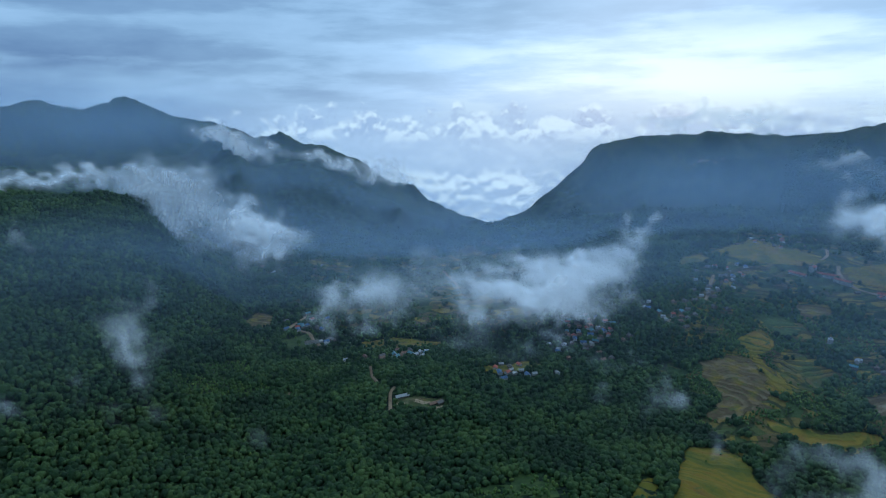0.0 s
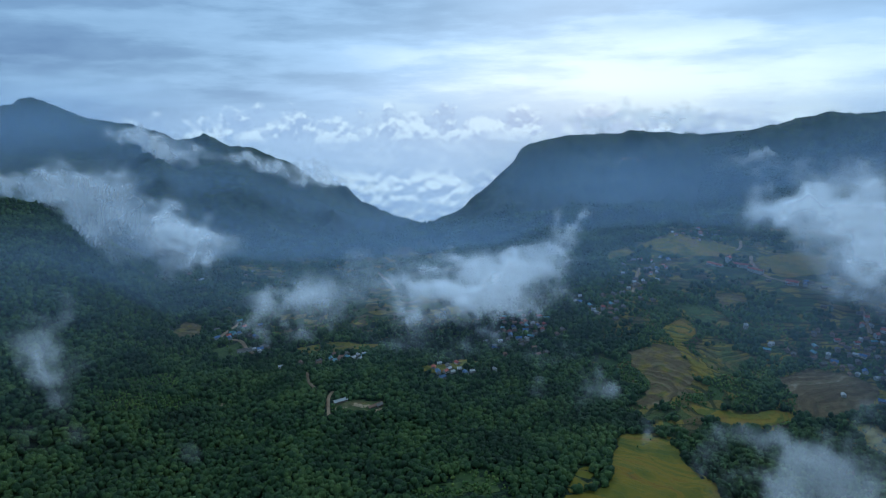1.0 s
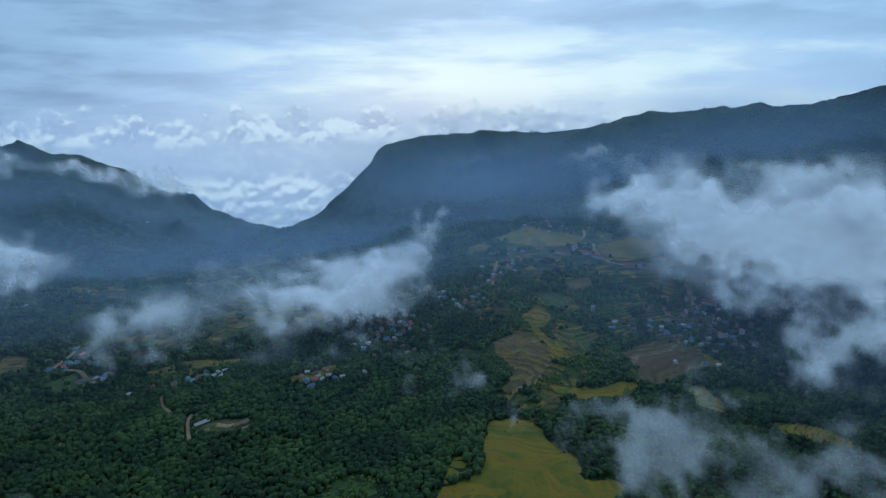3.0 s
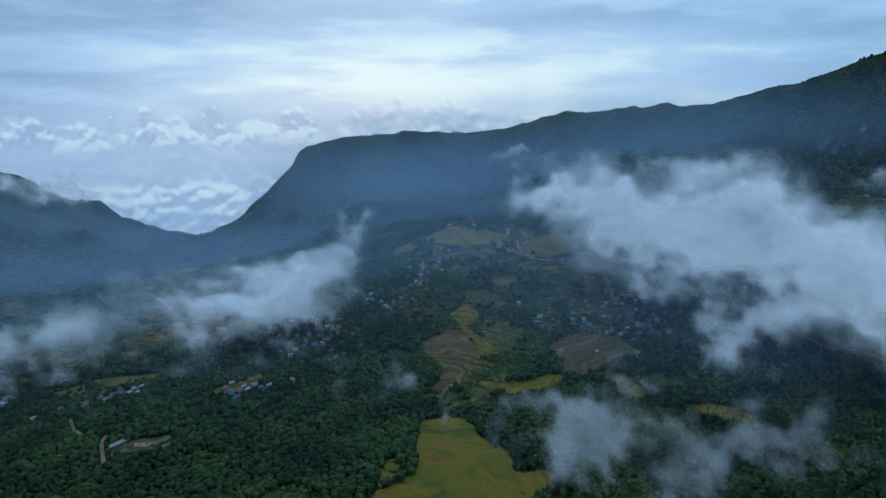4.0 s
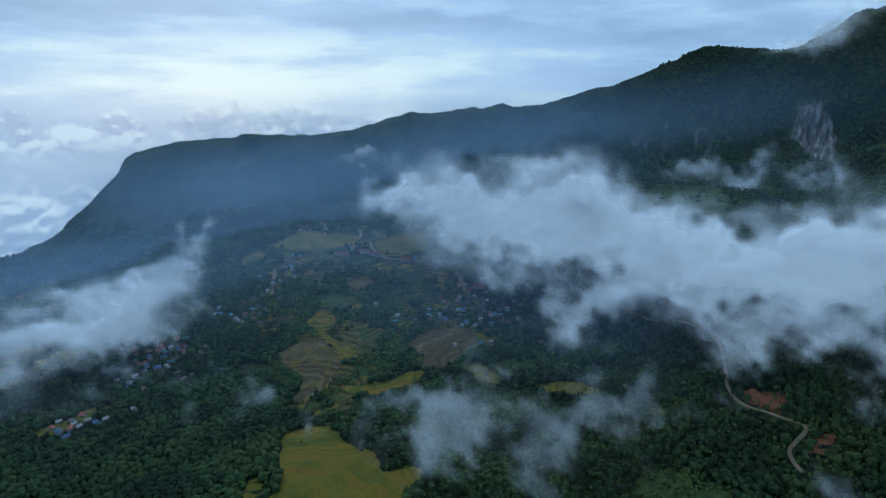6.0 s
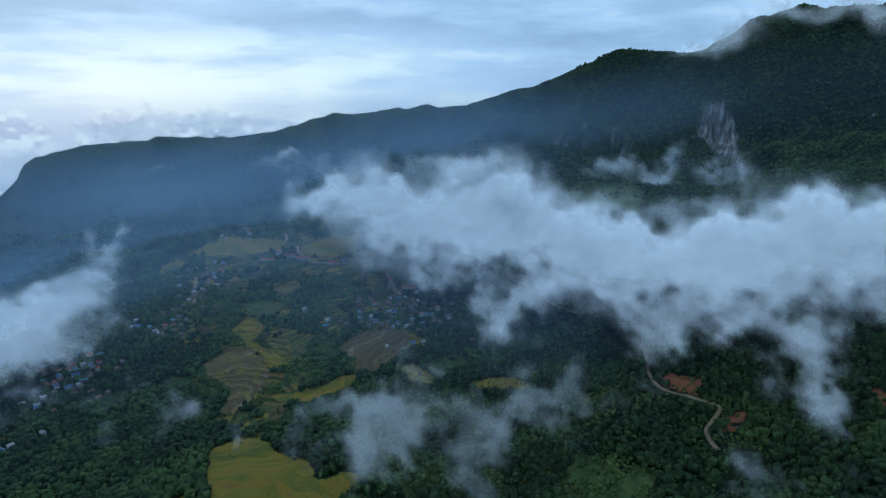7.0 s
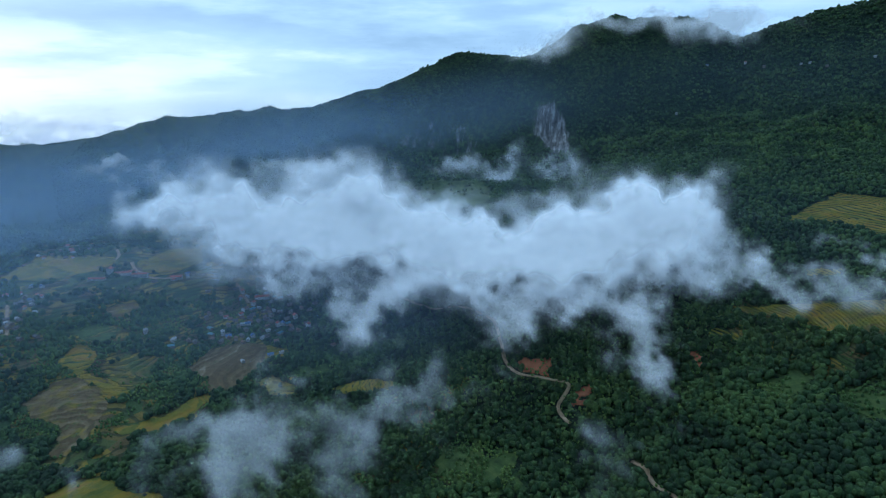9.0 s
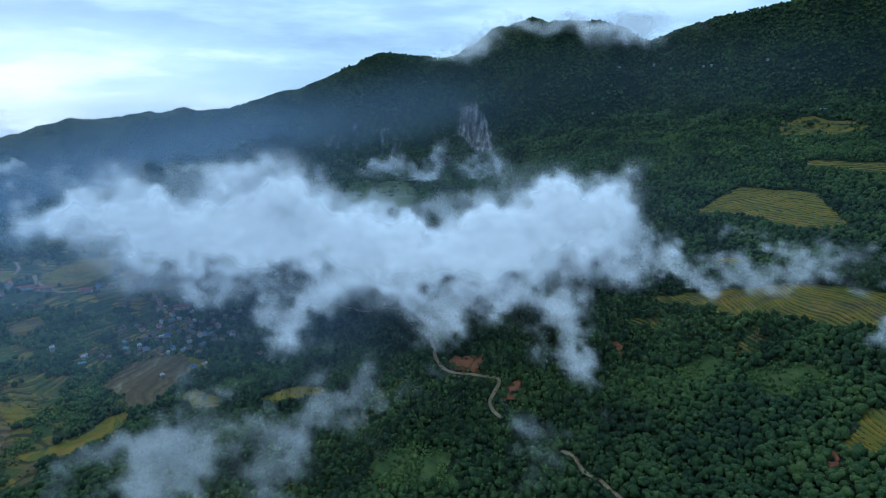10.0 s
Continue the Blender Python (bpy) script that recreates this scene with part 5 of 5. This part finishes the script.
bank("cloud", "long billowing white cloud bank lying along the wooded slope", BANK_TOPS + BANK_BODY,
     ((25, 1600), (40, 1420), (55, 1300), (70, 1160), (85, 1060), (110, 980)), -12, 38, 110, 4.0, 1.05, 0.3, 9, 66, 6, 1, relief=0.3, under=0.34, soft=2.2)
bank("cloud", "ragged pale underside trailing from the long cloud bank", BANK_UNDERSIDE + BANK_TAIL,
     ((25, 1540), (40, 1360), (55, 1240), (70, 1100), (85, 1010), (110, 940)), -12, 38, 80, 1.5, 1.2, 0.15, 8, 44, 5, 16, under=0.65, soft=2.2)
bank("cloud", "broken white cloud over the valley villages", VALLEY_CLOUD, ((-20, 1150), (22, 1200)), -18, 55, 70, 2.6, 1.3, 0.30, 8, 42, 5, 2, relief=0.5, soft=2.2)
bank("cloud", "thin shreds of mist below the valley cloud", VALLEY_WISPS, ((-25, 1100), (-5, 1080), (4, 1000), (10, 900), (22, 780)), -24, 18, 40, 1.0, 1.1, 0.1, 6, 36, 4, 17, under=0.7, soft=2.7)
bank("cloud", "white cloud spilling over the shoulder of the forested hill", SHOULDER_CLOUD,
     ((-45, 2100), (-29, 2020), (-25, 1750), (-20, 1300), (-15, 1200)), -9, 18, 80, 4.4, 1.05, 0.3, 8, 52, 6, 3, relief=0.5, soft=2.2)
bank("cloud", "pale wisp of mist rising from the forest", FOREST_WISP, ((-42, 690), (-25, 690)), -21, 14, 30, 0.62, 1.2, 0.06, 6, 32, 3.5, 4, under=0.7, soft=2.4)
bank("cloud", "thin pale mist drifting over the fields", FIELD_MIST, ((38, 640), (65, 610), (85, 570)), -31, 20, 40, 0.46, 1.5, 0.08, 8, 30, 2.8, 5, under=0.7, soft=2.2)
bank("cloud", "faint wisp of mist in front of the woods", WOOD_WISPS, ((12, 800), (24, 760)), -27, 18, 20, 1.0, 1.0, 0.08, 6, 28, 3, 6, under=0.7, soft=2.7)
bank("cloud", "small torn cloud below the cliff", [(65, -6.9, 2.2, 0.8, 0.8), (69.8, -7.4, 2.0, 1.7, 0.85), (75.3, -6.8, 1.6, 1.7, 0.85)], ((60, 1950), (80, 1800)), -7, 10, 40, 2.2, 1.1, 0.30, 6, 56, 6, 8, under=0.5)
bank("cloud", "thin cloud cap clinging to the summit", [(72, 3.7, 2.5, 0.8, 0.9), (74.5, 4.6, 1.4, 0.9, 0.7), (78.5, 5.8, 3, 0.7, 0.75), (88, 5.4, 3.4, 1.2, 1.0), (84, 5.9, 3, 0.7, 0.7)], ((70, 2650), (90, 2500)), 5, 0, 60, 2.6, 0.7, 0.30, 5, 90, 9, 9, MIST_FAR)
bank("cloud", "small white cloud scrap before the ridge", [(33.2, -5.9, 1.8, 0.5, 0.85), (34.6, -5.4, 1.0, 0.6, 0.8), (38, -5.9, 1.2, 0.5, 0.6)], ((30, 2300), (40, 2300)), -6, 0, 40, 3.0, 1.1, 0.32, 6, 60, 6, 10)
bank("cloud", "white cloud pouring over the far ridge", [(-21.5, -2.4, 1.6, 0.5, 0.8), (-19.7, -3.4, 2.4, 0.7, 1.0), (-18.6, -4.9, 1.4, 0.7, 0.9), (-16.6, -5.4, 1.4, 0.8, 0.7), (-12.6, -5.6, 1.4, 0.6, 0.8), (-9.8, -6.4, 2, 0.7, 0.8), (-6.3, -7.4, 2, 0.7, 0.9), (-3.8, -8.4, 2, 0.7, 0.9)],
     ((-22, 4300), (-19, 3350), (0, 3380)), -5, 0, 60, 4.0, 1.0, 0.32, 5, 100, 10, 11, MIST_FAR)
bank("cloud", "grey cumulus bank behind the ridge", [(21, -2.6, 4, 0.7, 1.0), (26, -2.2, 3, 0.9, 1.0), (29, -2.5, 3, 0.9, 0.9)], ((15, 3800), (32, 3800)), -2.5, 0, 60, 1.0, 0.8, 0.26, 4, 130, 11, 15, MIST_FAR)


# aerial haze added as blue-tinted translucent shells at set distances
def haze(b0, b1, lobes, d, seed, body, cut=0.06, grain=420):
    bank("haze", "blue-tinted translucent shell standing in for aerial haze", lobes, ((b0, d), (b1, d)), -10, 0, 60, body, 0.35, cut, 2, grain, 30, seed, HAZE, "stuff")


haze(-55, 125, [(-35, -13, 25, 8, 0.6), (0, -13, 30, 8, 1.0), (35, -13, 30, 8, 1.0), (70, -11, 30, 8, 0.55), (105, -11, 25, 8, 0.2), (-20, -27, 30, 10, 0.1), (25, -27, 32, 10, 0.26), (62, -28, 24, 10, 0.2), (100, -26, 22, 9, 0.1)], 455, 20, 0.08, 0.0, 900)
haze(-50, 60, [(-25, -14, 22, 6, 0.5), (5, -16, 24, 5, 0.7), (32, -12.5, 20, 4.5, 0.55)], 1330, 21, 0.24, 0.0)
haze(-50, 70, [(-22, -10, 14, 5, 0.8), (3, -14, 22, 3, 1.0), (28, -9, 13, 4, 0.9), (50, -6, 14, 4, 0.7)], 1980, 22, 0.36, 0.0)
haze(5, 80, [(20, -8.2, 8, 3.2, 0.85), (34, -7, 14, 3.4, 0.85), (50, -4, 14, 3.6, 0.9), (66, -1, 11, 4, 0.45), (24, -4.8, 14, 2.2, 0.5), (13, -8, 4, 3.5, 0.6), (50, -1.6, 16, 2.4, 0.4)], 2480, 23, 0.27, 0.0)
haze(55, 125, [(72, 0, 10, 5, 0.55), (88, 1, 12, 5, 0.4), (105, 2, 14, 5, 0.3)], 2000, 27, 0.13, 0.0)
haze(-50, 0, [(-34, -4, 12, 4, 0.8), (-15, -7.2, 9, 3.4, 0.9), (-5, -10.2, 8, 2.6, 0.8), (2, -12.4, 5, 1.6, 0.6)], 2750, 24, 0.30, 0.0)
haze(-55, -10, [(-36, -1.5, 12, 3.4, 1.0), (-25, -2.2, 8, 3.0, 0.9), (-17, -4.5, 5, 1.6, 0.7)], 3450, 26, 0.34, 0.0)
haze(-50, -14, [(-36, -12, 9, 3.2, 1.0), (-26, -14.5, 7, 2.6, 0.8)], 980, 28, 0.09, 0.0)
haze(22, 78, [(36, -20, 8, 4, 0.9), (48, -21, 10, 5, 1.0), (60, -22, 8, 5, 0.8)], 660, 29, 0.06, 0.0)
